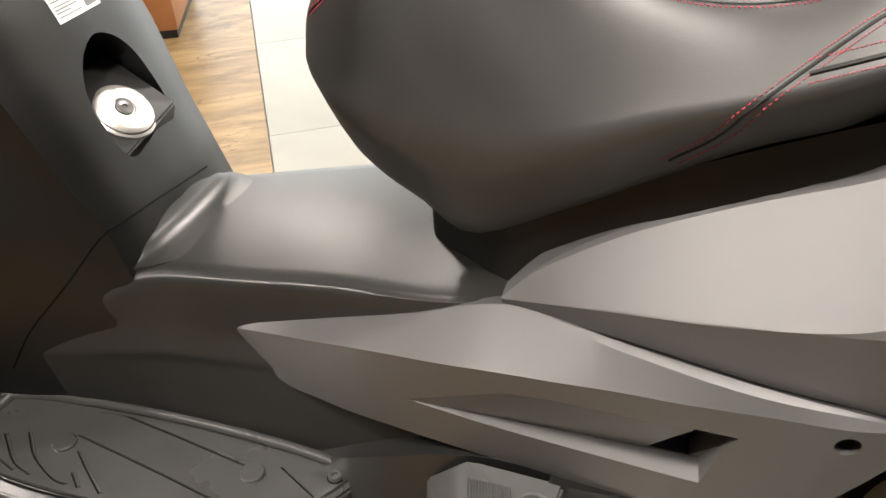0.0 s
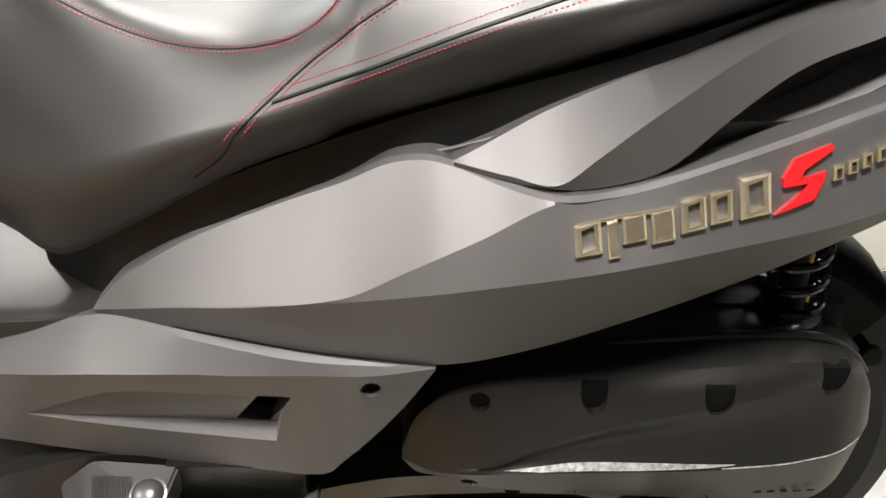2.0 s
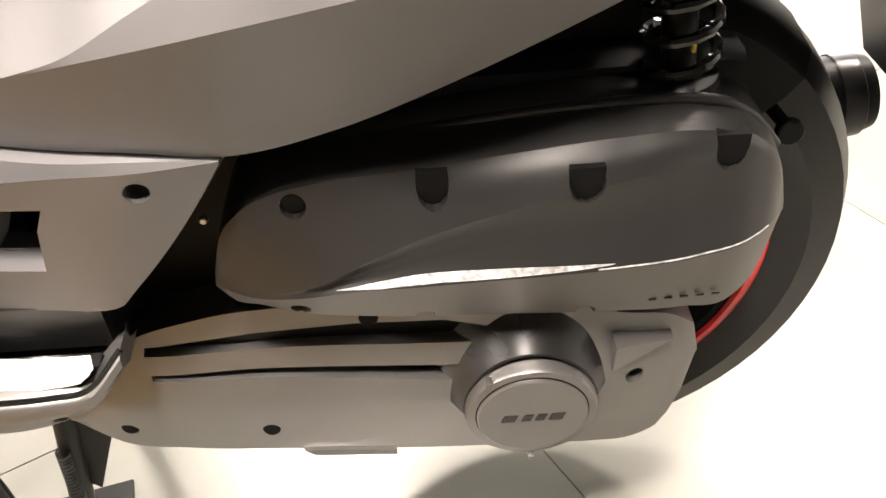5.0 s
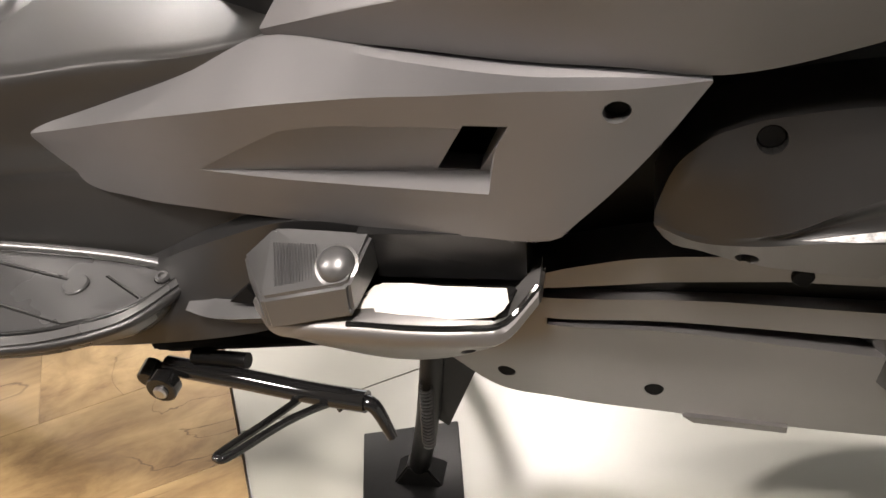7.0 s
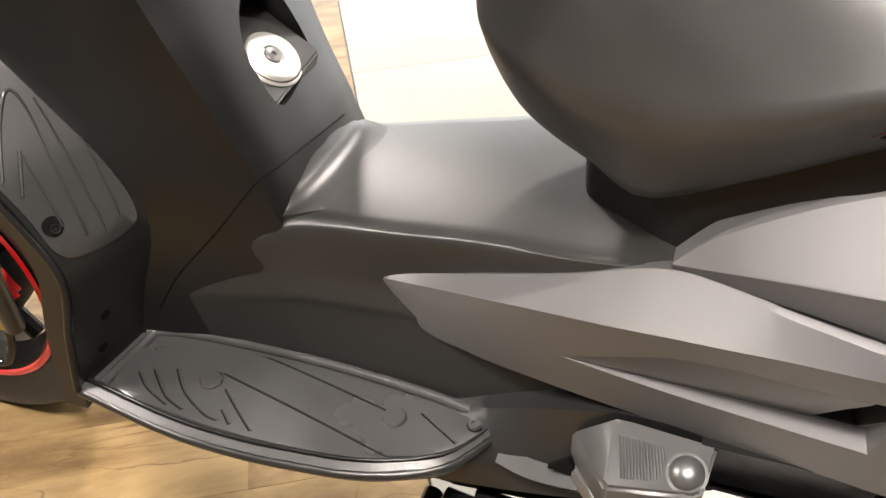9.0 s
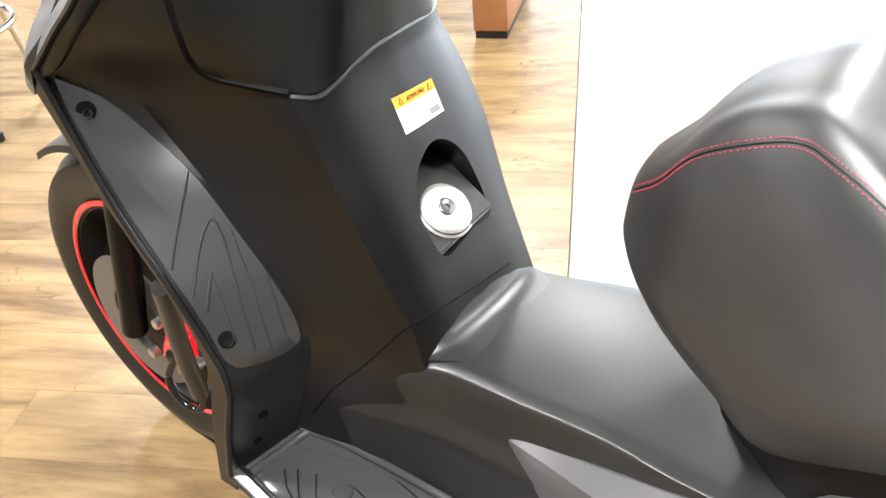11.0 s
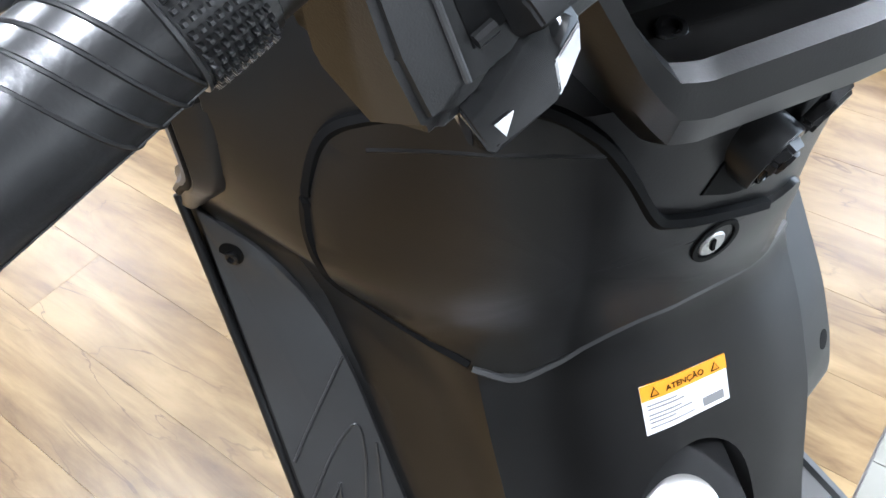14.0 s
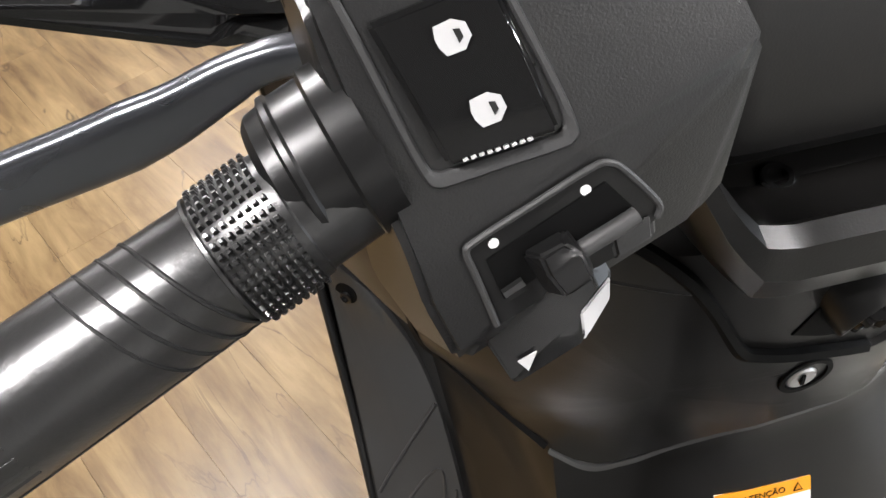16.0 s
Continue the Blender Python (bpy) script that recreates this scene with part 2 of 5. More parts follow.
def drop(tree, p, way, lift=0.0):
    """The place where a point, sent along a way from 0.2 m off, meets the faces, lifted off them."""
    way = Vector(way).normalized()
    hit, normal, _, _ = tree.ray_cast(Vector(p) - 0.2 * way, way)
    if hit is None:
        near = tree.find_nearest(Vector(p))
        hit, normal = near[0], near[1]
    if normal.dot(way) > 0:
        normal = -normal
    return hit + lift * normal, normal


def bead(tree, points, way, r, n=60, lift=0.0, seg=6, ease=0):
    """A thin line that lies on a surface; ease: how often its run is smoothed."""
    pts = [drop(tree, p, way, lift)[0] for p in spline(points, n)]
    for _ in range(ease):
        pts = pts[:1] + [(a + b * 2 + c) / 4 for a, b, c in zip(pts, pts[1:], pts[2:])] + pts[-1:]
    return rod(pts, r, n=len(pts), seg=seg)


def stitches(tree, points, way, count, r=0.0005, lift=0.0004, fill=0.55):
    """A row of short threads on a surface."""
    pts = [drop(tree, p, way, lift)[0] for p in spline(points, count * 2 + 1)]
    bms = []
    for k in range(count):
        a, b = pts[2 * k], pts[2 * k + 1] * fill * 1.6 + pts[2 * k] * (1 - fill * 1.6)
        bms.append(rod([a, b], r, n=2, seg=5))
    return join(*bms)


def inlay(tree, outline, way, lift=0.003, rings=5, n=72, closed=True):
    """A sheet laid on a surface inside an outline, with a rounded rim, standing a little proud of it."""
    pts = spline(list(outline) + [outline[0]], n + 1)[:-1]
    mid = sum(pts, Vector()) / len(pts)
    loops = []
    steps = [(1.0, -0.004), (1.0, lift * 0.6), (0.985, lift)] + [(k / rings, lift) for k in range(rings - 1, 0, -1)]
    for s, h in steps:
        loops.append([drop(tree, mid + s * (p - mid), way, h)[0] for p in pts])
    bm = tube(loops, cap=False)
    c = bm.verts.new(drop(tree, mid, way, lift)[0])
    bm.verts.ensure_lookup_table()
    last = [bm.verts.new(p) for p in loops[-1]]
    for a, b in zip(last, last[1:] + last[:1]):
        bm.faces.new((a, b, c))
    bmesh.ops.remove_doubles(bm, verts=bm.verts[:], dist=1e-5)
    return bm

# ---- the room ----
U, V = Vector((0.872, 0.490, 0)).normalized(), Vector((-0.490, 0.872, 0)).normalized()
EDGE = -0.34   # where the wood floor ends, along U


def floor_pose(u, v, z=0.0):
    m = Matrix.Identity(4)
    m.col[0], m.col[1] = (*U, 0), (*V, 0)
    p = u * U + v * V
    m.translation = (p.x, p.y, z)
    return m


def wood_material():
    m, nodes, links, bsdf = node_material("wood_look_vinyl")
    tc, info, mp = nodes.new("ShaderNodeTexCoord"), nodes.new("ShaderNodeObjectInfo"), nodes.new("ShaderNodeMapping")
    shift = nodes.new("ShaderNodeVectorMath")
    shift.operation = "SCALE"
    shift.inputs[0].default_value = (7.0, 13.0, 3.0)
    isle, both = nodes.new("ShaderNodeNewGeometry"), nodes.new("ShaderNodeMath")
    links.new(info.outputs["Random"], both.inputs[0])
    links.new(isle.outputs["Random Per Island"], both.inputs[1])
    links.new(both.outputs[0], shift.inputs["Scale"])
    add = nodes.new("ShaderNodeVectorMath")
    links.new(tc.outputs["Object"], add.inputs[0])
    links.new(shift.outputs[0], add.inputs[1])
    mp.inputs["Scale"].default_value = (1.5, 8.0, 1.0)
    links.new(add.outputs[0], mp.inputs[0])
    figure = nodes.new("ShaderNodeTexNoise")
    figure.inputs["Scale"].default_value, figure.inputs["Detail"].default_value = 1.6, 8.0
    figure.inputs["Roughness"].default_value, figure.inputs["Distortion"].default_value = 0.62, 0.4
    links.new(mp.outputs[0], figure.inputs["Vector"])
    ramp = nodes.new("ShaderNodeValToRGB")
    links.new(figure.outputs[0], ramp.inputs[0])
    e = ramp.color_ramp.elements
    e[0].position, e[0].color = 0.30, (0.075, 0.042, 0.017, 1)
    e[1].position, e[1].color = 0.72, (0.295, 0.208, 0.100, 1)
    k = e.new(0.48)
    k.color = (0.178, 0.117, 0.053, 1)
    fibre_map = nodes.new("ShaderNodeMapping")
    fibre_map.inputs["Scale"].default_value = (3.0, 60.0, 1.0)
    links.new(add.outputs[0], fibre_map.inputs[0])
    fibre = nodes.new("ShaderNodeTexNoise")
    fibre.inputs["Scale"].default_value, fibre.inputs["Detail"].default_value = 1.4, 4.0
    fibre.inputs["Distortion"].default_value = 0.3
    links.new(fibre_map.outputs[0], fibre.inputs["Vector"])
    thin = nodes.new("ShaderNodeMapRange")
    thin.inputs[1].default_value, thin.inputs[2].default_value = 0.56, 0.74
    thin.inputs[3].default_value, thin.inputs[4].default_value = 0.0, 0.35
    links.new(fibre.outputs[0], thin.inputs[0])
    mix = nodes.new("ShaderNodeMix")
    mix.data_type = "RGBA"
    links.new(thin.outputs[0], mix.inputs["Factor"])
    links.new(ramp.outputs[0], mix.inputs["A"])
    mix.inputs["B"].default_value = (0.09, 0.045, 0.018, 1)
    crack_map = nodes.new("ShaderNodeMapping")
    crack_map.inputs["Scale"].default_value = (1.1, 4.2, 1.0)
    links.new(add.outputs[0], crack_map.inputs[0])
    vein = nodes.new("ShaderNodeTexNoise")
    vein.inputs["Scale"].default_value, vein.inputs["Detail"].default_value, vein.inputs["Distortion"].default_value = 1.5, 5.0, 0.9
    links.new(crack_map.outputs[0], vein.inputs["Vector"])
    off, mag = nodes.new("ShaderNodeMath"), nodes.new("ShaderNodeMath")
    off.operation, mag.operation = "SUBTRACT", "ABSOLUTE"
    off.inputs[1].default_value = 0.5
    links.new(vein.outputs[0], off.inputs[0])
    links.new(off.outputs[0], mag.inputs[0])
    line = nodes.new("ShaderNodeMapRange")
    line.inputs[1].default_value, line.inputs[2].default_value, line.inputs[3].default_value, line.inputs[4].default_value = 0.0, 0.008, 1.0, 0.0
    links.new(mag.outputs[0], line.inputs[0])
    where = nodes.new("ShaderNodeTexNoise")
    where.inputs["Scale"].default_value = 3.1
    links.new(add.outputs[0], where.inputs["Vector"])
    gate = nodes.new("ShaderNodeMapRange")
    gate.inputs[1].default_value, gate.inputs[2].default_value, gate.inputs[3].default_value, gate.inputs[4].default_value = 0.48, 0.6, 0.0, 0.8
    links.new(where.outputs[0], gate.inputs[0])
    both_ = nodes.new("ShaderNodeMath")
    both_.operation = "MULTIPLY"
    links.new(line.outputs[0], both_.inputs[0])
    links.new(gate.outputs[0], both_.inputs[1])
    cracked = nodes.new("ShaderNodeMix")
    cracked.data_type = "RGBA"
    links.new(both_.outputs[0], cracked.inputs["Factor"])
    links.new(mix.outputs["Result"], cracked.inputs["A"])
    cracked.inputs["B"].default_value = (0.045, 0.024, 0.010, 1)
    links.new(cracked.outputs["Result"], bsdf.inputs["Base Color"])
    bsdf.inputs["Roughness"].default_value = 0.36
    bsdf.inputs["Specular IOR Level"].default_value = 0.32
    b = nodes.new("ShaderNodeBump")
    b.inputs["Strength"].default_value, b.inputs["Distance"].default_value = 0.15, 0.0006
    links.new(figure.outputs[0], b.inputs["Height"])
    links.new(b.outputs[0], bsdf.inputs["Normal"])
    return m


WOOD = wood_material()
TILE = surface("pale_porcelain", rgb(0.17, (1.0, 0.98, 0.84)), rgb(0.25, (1.0, 0.99, 0.88)), 0.33, 0, 200, 0.03, 0.0002, broad=1.6, spread=0.05)
GROUT = surface("grey_grout", rgb(0.27), rgb(0.32), 0.8)
CABINET = surface("brown_wood_veneer", (0.22, 0.085, 0.03), (0.33, 0.14, 0.055), 0.4, 0, 60, 0.1)

H = 3.0
ground = tagged(finish("floor", box((-8, -7, -0.25), (5, 6, -0.012), 0), GROUT), "grey screed under the floor coverings", "floor", kind="structure")
for nm, lo, hi, paint in (("wall_front", (-8.2, -7, -0.25), (-8.0, 6, H), PLASTER), ("wall_rear", (5.0, -7, -0.25), (5.2, 6, H), PLASTER), ("wall_near", (-8, -7.2, -0.25), (5, -7.0, H), MIDWALL)):
    tagged(finish(nm, box(lo, hi, 0), paint), "plain painted showroom wall", "wall", kind="structure")
# open shop front to the street
bm = box((-8, 6.0, 2.55), (5, 6.2, H), 0)
for lo, hi in (((-8, 6.0, -0.25), (-5.2, 6.2, 2.55)), ((4.4, 6.0, -0.25), (5, 6.2, 2.55)), ((-5.2, 6.0, -0.25), (4.4, 6.2, 0.0))):
    join(bm, box(lo, hi, 0))
tagged(finish("wall_far", bm, PLASTER), "white wall with a wide open shop front", "wall", kind="structure")
DAY, nodes, links, bsdf = node_material("bright_street")
bsdf.inputs["Emission Color"].default_value = (0.88, 0.96, 1.0, 1)
bsdf.inputs["Emission Strength"].default_value = 3.6
tagged(finish("backdrop", box((-9, 8.6, -0.5), (8, 8.7, 5), 0), DAY), "bright hazy daylight of the street outside", "backdrop", kind="structure")
tagged(finish("ceiling", box((-8.2, -7.2, H), (5.2, 6.2, H + 0.2), 0), DARKWALL), "dark grey painted ceiling", "ceiling", kind="structure")

LAMP, nodes, links, bsdf = node_material("lamp_diffuser")
bsdf.inputs["Emission Color"].default_value = (1.0, 0.97, 0.92, 1)
bsdf.inputs["Emission Strength"].default_value = 330.0


def ceiling_lamp(x, y):
    top = tagged(new("ceiling_light"), "round white ceiling light, switched on", "lamp", "ceiling lights")
    top.location = (x, y, H)
    part("housing", lathe([(0, 0.1), (-0.06, 0.19), (-0.11, 0.215), (-0.115, 0.205), (-0.10, 0.20)], (0, 0, 0), (0, 0, 1), 24), WHITE, top)
    part("diffuser", lathe([(-0.09, 0.195), (-0.105, 0.19), (-0.108, 0.1), (-0.108, 0)], (0, 0, 0), (0, 0, 1), 16), LAMP, top)
    return top


lamp = ceiling_lamp(-0.3, 2.1)
for x, y in ((0.1, -1.1), (-2.5, -1.15), (-5.1, 2.1), (2.3, 2.1), (-5.1, -1.2), (-2.9, 3.5), (2.1, 5.2)):
    copy_thing(lamp, pose(x, y, H))

# ---- the scooter ----
scooter = tagged(new("motor_scooter"), "grey and black maxi scooter with red-stitched seat on its stand", "scooter")

# upper side cover: crest, diagonal edge, belt crease and lower edge
crest = [(-.086, -.159, .646), (-.063, -.160, .6713), (-.034, -.162, .6934), (.004, -.165, .7181), (.045, -.169, .7398), (.094, -.175, .7629), (.141, -.184, .7848), (.185, -.197, .8102), (.210, -.203, .8147),
         (.229, -.208, .8118), (.267, -.227, .8044), (.299, -.246, .8049), (.344, -.241, .8065), (.384, -.235, .8148), (.423, -.228, .8253), (.463, -.220, .8366), (.528, -.208, .8569), (.66, -.18, .885), (.78, -.145, .91)]
belt = [(-.086, -.160, .645), (-.005, -.195, .6731), (.074, -.228, .699), (.143, -.249, .7194), (.206, -.260, .7339), (.267, -.266, .7469), (.345, -.266, .7606), (.428, -.250, .769), (.511, -.235, .781), (.66, -.205, .83), (.78, -.165, .87)]
diag = [(-.086, -.1597, .6455), (-.005, -.1945, .6741), (.074, -.2275, .70), (.117, -.2425, .7135), (.152, -.2495, .7257), (.194, -.2505, .7484), (.247, -.2495, .7755), (.299, -.2468, .8035), (.344, -.2417, .805), (.384, -.2357, .8133), (.463, -.2207, .835), (.528, -.2087, .8554), (.66, -.1807, .8834), (.78, -.1457, .9084)]
hem = [(-.086, -.157, .639), (.016, -.188, .6425), (.111, -.213, .642), (.163, -.222, .642), (.215, -.220, .6335), (.294, -.214, .645), (.366, -.211, .6705), (.452, -.207, .707), (.513, -.202, .735), (.56, -.195, .757), (.66, -.18, .81), (.78, -.14, .86)]
rim = [(x, y + .006 * min(1, (x + .086) / .06), z + .0022 * min(1, (x + .086) / .06)) for x, y, z in crest]
side_bm = panel([[rim, crest], [crest, diag], [diag, belt], [belt, hem]], -.086, .78, n=150)
right_bm = mirror_bm(side_bm)
side_cover = part("side_cover", side_bm, PAINT, scooter, "matt titanium-grey upper side cover", angle=6)
part("side_cover", right_bm, PAINT, scooter, angle=6)

# lower side cover with its wedge-shaped air scoop
top = [(-.366, -.111, .533), (-.267, -.124, .565), (-.171, -.14, .60), (-.085, -.159, .639), (.016, -.188, .640), (.111, -.214, .640), (.163, -.224, .640), (.215, -.222, .632)]
ridge = [(-.366, -.113, .529), (-.30, -.1358, .549), (-.25, -.155, .566), (-.193, -.175, .5835), (-.13, -.197, .602), (-.08, -.211, .615), (-.034, -.222, .6245), (.01, -.228, .630), (.048, -.233, .633), (.111, -.2375, .637), (.163, -.238, .637), (.215, -.2225, .6315)]
belly = [(-.366, -.113, .525), (-.27, -.147, .528), (-.187, -.171, .540), (-.1, -.194, .556), (.0, -.215, .568), (.08, -.229, .583), (.15, -.236, .604), (.215, -.2225, .631)]
base = [(-.366, -.111, .521), (-.33, -.122, .485), (-.27, -.138, .476), (-.187, -.16, .481), (-.104, -.18, .488), (-.009, -.197, .493), (.061, -.213, .50), (.11, -.2265, .5095), (.119, -.228, .5125), (.131, -.228, .5255), (.16, -.228, .5575), (.19, -.226, .595), (.215, -.222, .6305)]
lip_in = top
top = [(x, y - .007 * min(1, max(0, (x + .12) / .1), max(0, (.2 - x) / .08)), z - .003 * min(1, max(0, (x + .12) / .1), max(0, (.2 - x) / .08))) for x, y, z in top]
low_bm = panel([[lip_in, top], [top, ridge], [ridge, belly, base]], -.366, .2145, n=70, back=(0, .04, -.012))
right_bm = mirror_bm(low_bm)
lower_cover = part("lower_cover", low_bm, PAINT, scooter, "matt grey lower side cover with a scooped air slot", angle=8)
part("lower_cover", right_bm, PAINT, scooter, angle=16)
wedge = tube([[Vector((-.19, -.21, .522)), Vector((-.185, -.21, .62)), Vector((-.19, -.172, .5325))],
              [Vector((.078, -.27, .538)), Vector((.108, -.27, .672)), Vector((.073, -.203, .553))]])
slot = prism([(.0355, -.26, .5535), (.066, -.26, .5535), (.095, -.26, .610), (.0662, -.26, .610)], (0, .12, 0))
bolt_hole = lathe([(-.03, 0), (-.03, .0085), (.03, .0085), (.03, 0)], (.161, -.232, .6205), (0, 1, 0), 20)
carve(lower_cover, [wedge, slot, bolt_hole], angle=8)

# seat
stations = [(-.282, .018, .768, .036, .795, .024, .815, .825), (-.270, .03, .738, .064, .786, .05, .822, .845), (-.238, .06, .714, .103, .778, .070, .850, .876),
            (-.203, .085, .703, .130, .772, .084, .889, .918), (-.165, .105, .694, .146, .765, .093, .912, .943), (-.115, .130, .683, .163, .762, .110, .923, .955),
            (-.037, .152, .728, .185, .789, .136, .894, .91), (.021, .165, .765, .197, .818, .149, .881, .895), (.077, .170, .795, .205, .84, .158, .881, .89),
            (.124, .172, .813, .208, .858, .165, .898, .903)]
stations2 = [(.148, .168, .823, .208, .868, .168, .908, .935), (.175, .166, .83, .208, .88, .165, .935, .972), (.26, .167, .853, .206, .91, .165, .95, .985), (.37, .166, .89, .205, .935, .16, .97, .995), (.55, .15, .95, .18, .98, .13, 1.01, 1.02), (.66, .10, .99, .12, 1.0, .09, 1.02, 1.03)]
rows = spline([s[:3] for s in stations + stations2], 60), spline([(s[0], s[3], s[4]) for s in stations + stations2], 60), spline([s[5:8] for s in stations + stations2], 60)
loops = []
for (x, wb, zb), (_, wm, zm), (ws, zs, zt) in zip(*rows):
    upper = spline([(x, 0, zt), (x, -ws * .55, zt - (zt - zs) * .25), (x, -ws, zs), (x, -wm, zm)], 22)
    lower = spline([(x, -wm, zm), (x, -wb * .55 - wm * .45, zb * .6 + zm * .4), (x, -wb, zb)], 6)
    edge = upper[-1]
    half = upper[:-1] + [edge.lerp(upper[-2], .5), edge.lerp(lower[1], .35)] + lower[1:]
    loops.append(half + [Vector((x, 0, zb - .005))] + [Vector((p.x, -p.y, p.z)) for p in reversed(half[1:])])
seat = part("seat", tube(loops), VINYL, scooter, "black vinyl seat with red double stitching", angle=70)

# tunnel deck between the feet
st = [(-.60, .135, .545, .150, .49, .153, .40), (-.55, .131, .552, .1405, .49, .150, .40), (-.50, .121, .562, .1285, .49, .1445, .40), (-.457, .105, .573, .118, .49, .140, .40), (-.344, .113, .589, .118, .495, .138, .40), (-.257, .12, .601, .125, .50, .141, .40),
      (-.171, .135, .612, .138, .50, .150, .39), (-.09, .15, .630, .152, .50, .158, .38), (.02, .16, .65, .165, .50, .165, .38)]
a = spline([s[:3] for s in st], 48)
b = list(zip(*[np.interp([p.x for p in a], [s[0] for s in st], [s[k] for s in st]) for k in (3, 4, 5, 6)]))
loops = []
for (x, we, ze), (wm, zm, wf, zf) in zip(a, b):
    half = [Vector((x, 0, ze + .006)), Vector((x, -we + .02, ze + .004))] + spline([(x, -we + .008, ze + .002), (x, -we - .002, ze - .008), (x, -wm + .004, zm + .03), (x, -wm - .0005, zm + .012), (x, -wm - .0045, zm - .001), (x, -wm - .005, zm - .02), (x, -wf, zf)], 26)
    loops.append(half + [Vector((p.x, -p.y, p.z)) for p in reversed(half[1:])])
tunnel = part("tunnel_cover", tube(loops), TUNNEL, scooter, "smooth dark plastic deck over the tunnel")
fillet = []
for k in np.linspace(-1, 1, 31):
    w = 1 - .85 * abs(k) ** 6
    cx, cz = -.476 - .010 * k * k, .577 - .002 * k * k
    fillet.append([Vector((cx + (x + .476) * w, .101 * k, cz + (z - .577) * w)) for x, z in ((-.477, .608), (-.471, .594), (-.463, .5855), (-.451, .5822), (-.436, .5820), (-.412, .5834))] + [Vector((cx + .064 * w, .101 * k, .568)), Vector((cx - .02, .101 * k, .568))])
part("deck_fillet", tube(fillet), TUNNEL, tunnel, angle=50)

# leg shield
lev = [(.40, -.44, .137, -.45, .145, -.53, .17, -.655, .262, -.66), (.50, -.45, .117, -.46, .134, -.53, .166, -.622, .256, -.648), (.55, -.46, .108, -.468, .132, -.52, .163, -.60, .25, -.638), (.573, -.468, .107, -.476, .132, -.525, .162, -.592, .248, -.632),
       (.62, -.478, .105, -.49, .135, -.54, .162, -.588, .246, -.645), (.67, -.498, .111, -.513, .135, -.56, .166, -.613, .246, -.672), (.76, -.53, .120, -.545, .135, -.60, .17, -.68, .245, -.742),
       (.82, -.552, .119, -.572, .135, -.625, .175, -.735, .245, -.77), (.87, -.572, .115, -.600, .14, -.635, .19, -.75, .246, -.795), (.90, -.568, .105, -.597, .15, -.636, .205, -.74, .248, -.806)]
lev2 = [(.94, -.56, .1, -.585, .18, -.648, .222, -.72, .236, -.755), (1.0, -.555, .1, -.58, .175, -.648, .218, -.685, .226, -.70), (1.07, -.555, .1, -.587, .167, -.65, .215, -.668, .225, -.69), (1.085, -.64, .1, -.61, .165, -.652, .21, -.67, .222, -.688), (1.12, -.66, .1, -.63, .16, -.655, .2, -.675, .215, -.685)]
zs = np.linspace(.40, 1.12, 60)
cols = [np.interp(zs, [s[0] for s in lev + lev2], [s[k] for s in lev + lev2]) for k in range(1, 10)]
for c in cols:
    c[1:-1] = (c[:-2] + 2 * c[1:-1] + c[2:]) / 4
loops = []
for z, x0, y2, x2, y3, x3, y4, x4, y6, x6 in zip(zs, *cols):
    half = spline([(x0, 0, z), (x0 * .75 + x2 * .25, -y2 * .6, z), (x2, -y2, z)], 9)[:-1] + spline([(x2, -y2, z), (x3, -y3, z), (x4, -y4, z)], 9) + spline([(x4, -y4, z), (x6, -y6, z)], 4)[1:]
    front = [Vector((p.x, -p.y + .018 * min(1, max(0, (-p.y - .13) / .09)), p.z)) for p in reversed(half[1:])] + half
    loops.append(front + [p + Vector((-.03 - .09 * max(0, 1 - abs(p.y) / .14), 0, 0)) for p in reversed(front)])
shield = part("leg_shield", tube(loops), BLACK, scooter, "textured black inner leg shield", angle=30)

# footboard
fx = np.linspace(-.66, -.226, 40)
outer = along_x([(-.66, -.262, .43), (-.52, -.276, .418), (-.417, -.270, .411), (-.309, -.246, .406), (-.261, -.217, .404), (-.226, -.160, .402)], fx)
inner = along_x([(-.66, -.16, .43), (-.532, -.14, .42), (-.417, -.137, .412), (-.316, -.143, .407), (-.226, -.152, .402)], fx)
loops = []
for o, i in zip(outer, inner):
    loops.append([i, i * .5 + o * .5, o + Vector((0, .012, 0)), o + Vector((0, .008, .006)), o + Vector((0, 0, .003)), o + Vector((0, .004, -.018)), o + Vector((0, .03, -.04)), i + Vector((0, 0, -.05))])
foot_bm = tube(loops)
foot_r = mirror_bm(foot_bm)
footboard = part("footboard", foot_bm, TREAD, scooter, "ribbed black rubber footboard")
part("footboard", foot_r, TREAD, scooter)

# transmission cover
top = [(.0, -.165, .318), (.03, -.17, .37), (.07, -.172, .41), (.145, -.172, .438), (.25, -.172, .447), (.4, -.172, .442), (.513, -.172, .412), (.565, -.165, .393), (.582, -.160, .372), (.588, -.155, .345)]
mid = [(.0, -.168, .315), (.06, -.185, .35), (.2, -.183, .35), (.4, -.19, .34), (.52, -.188, .335), (.588, -.158, .342)]
bot = [(.0, -.165, .312), (.039, -.17, .28), (.1, -.172, .266), (.203, -.17, .25), (.345, -.17, .236), (.45, -.17, .231), (.5, -.168, .226), (.54, -.166, .229), (.565, -.165, .252), (.578, -.163, .29), (.588, -.155, .335)]
cvt = part("transmission_cover", panel([[top, mid, bot]], 0, .588, n=60, back=(0, .1, 0)), CAST, scooter, "grey cast transmission cover")

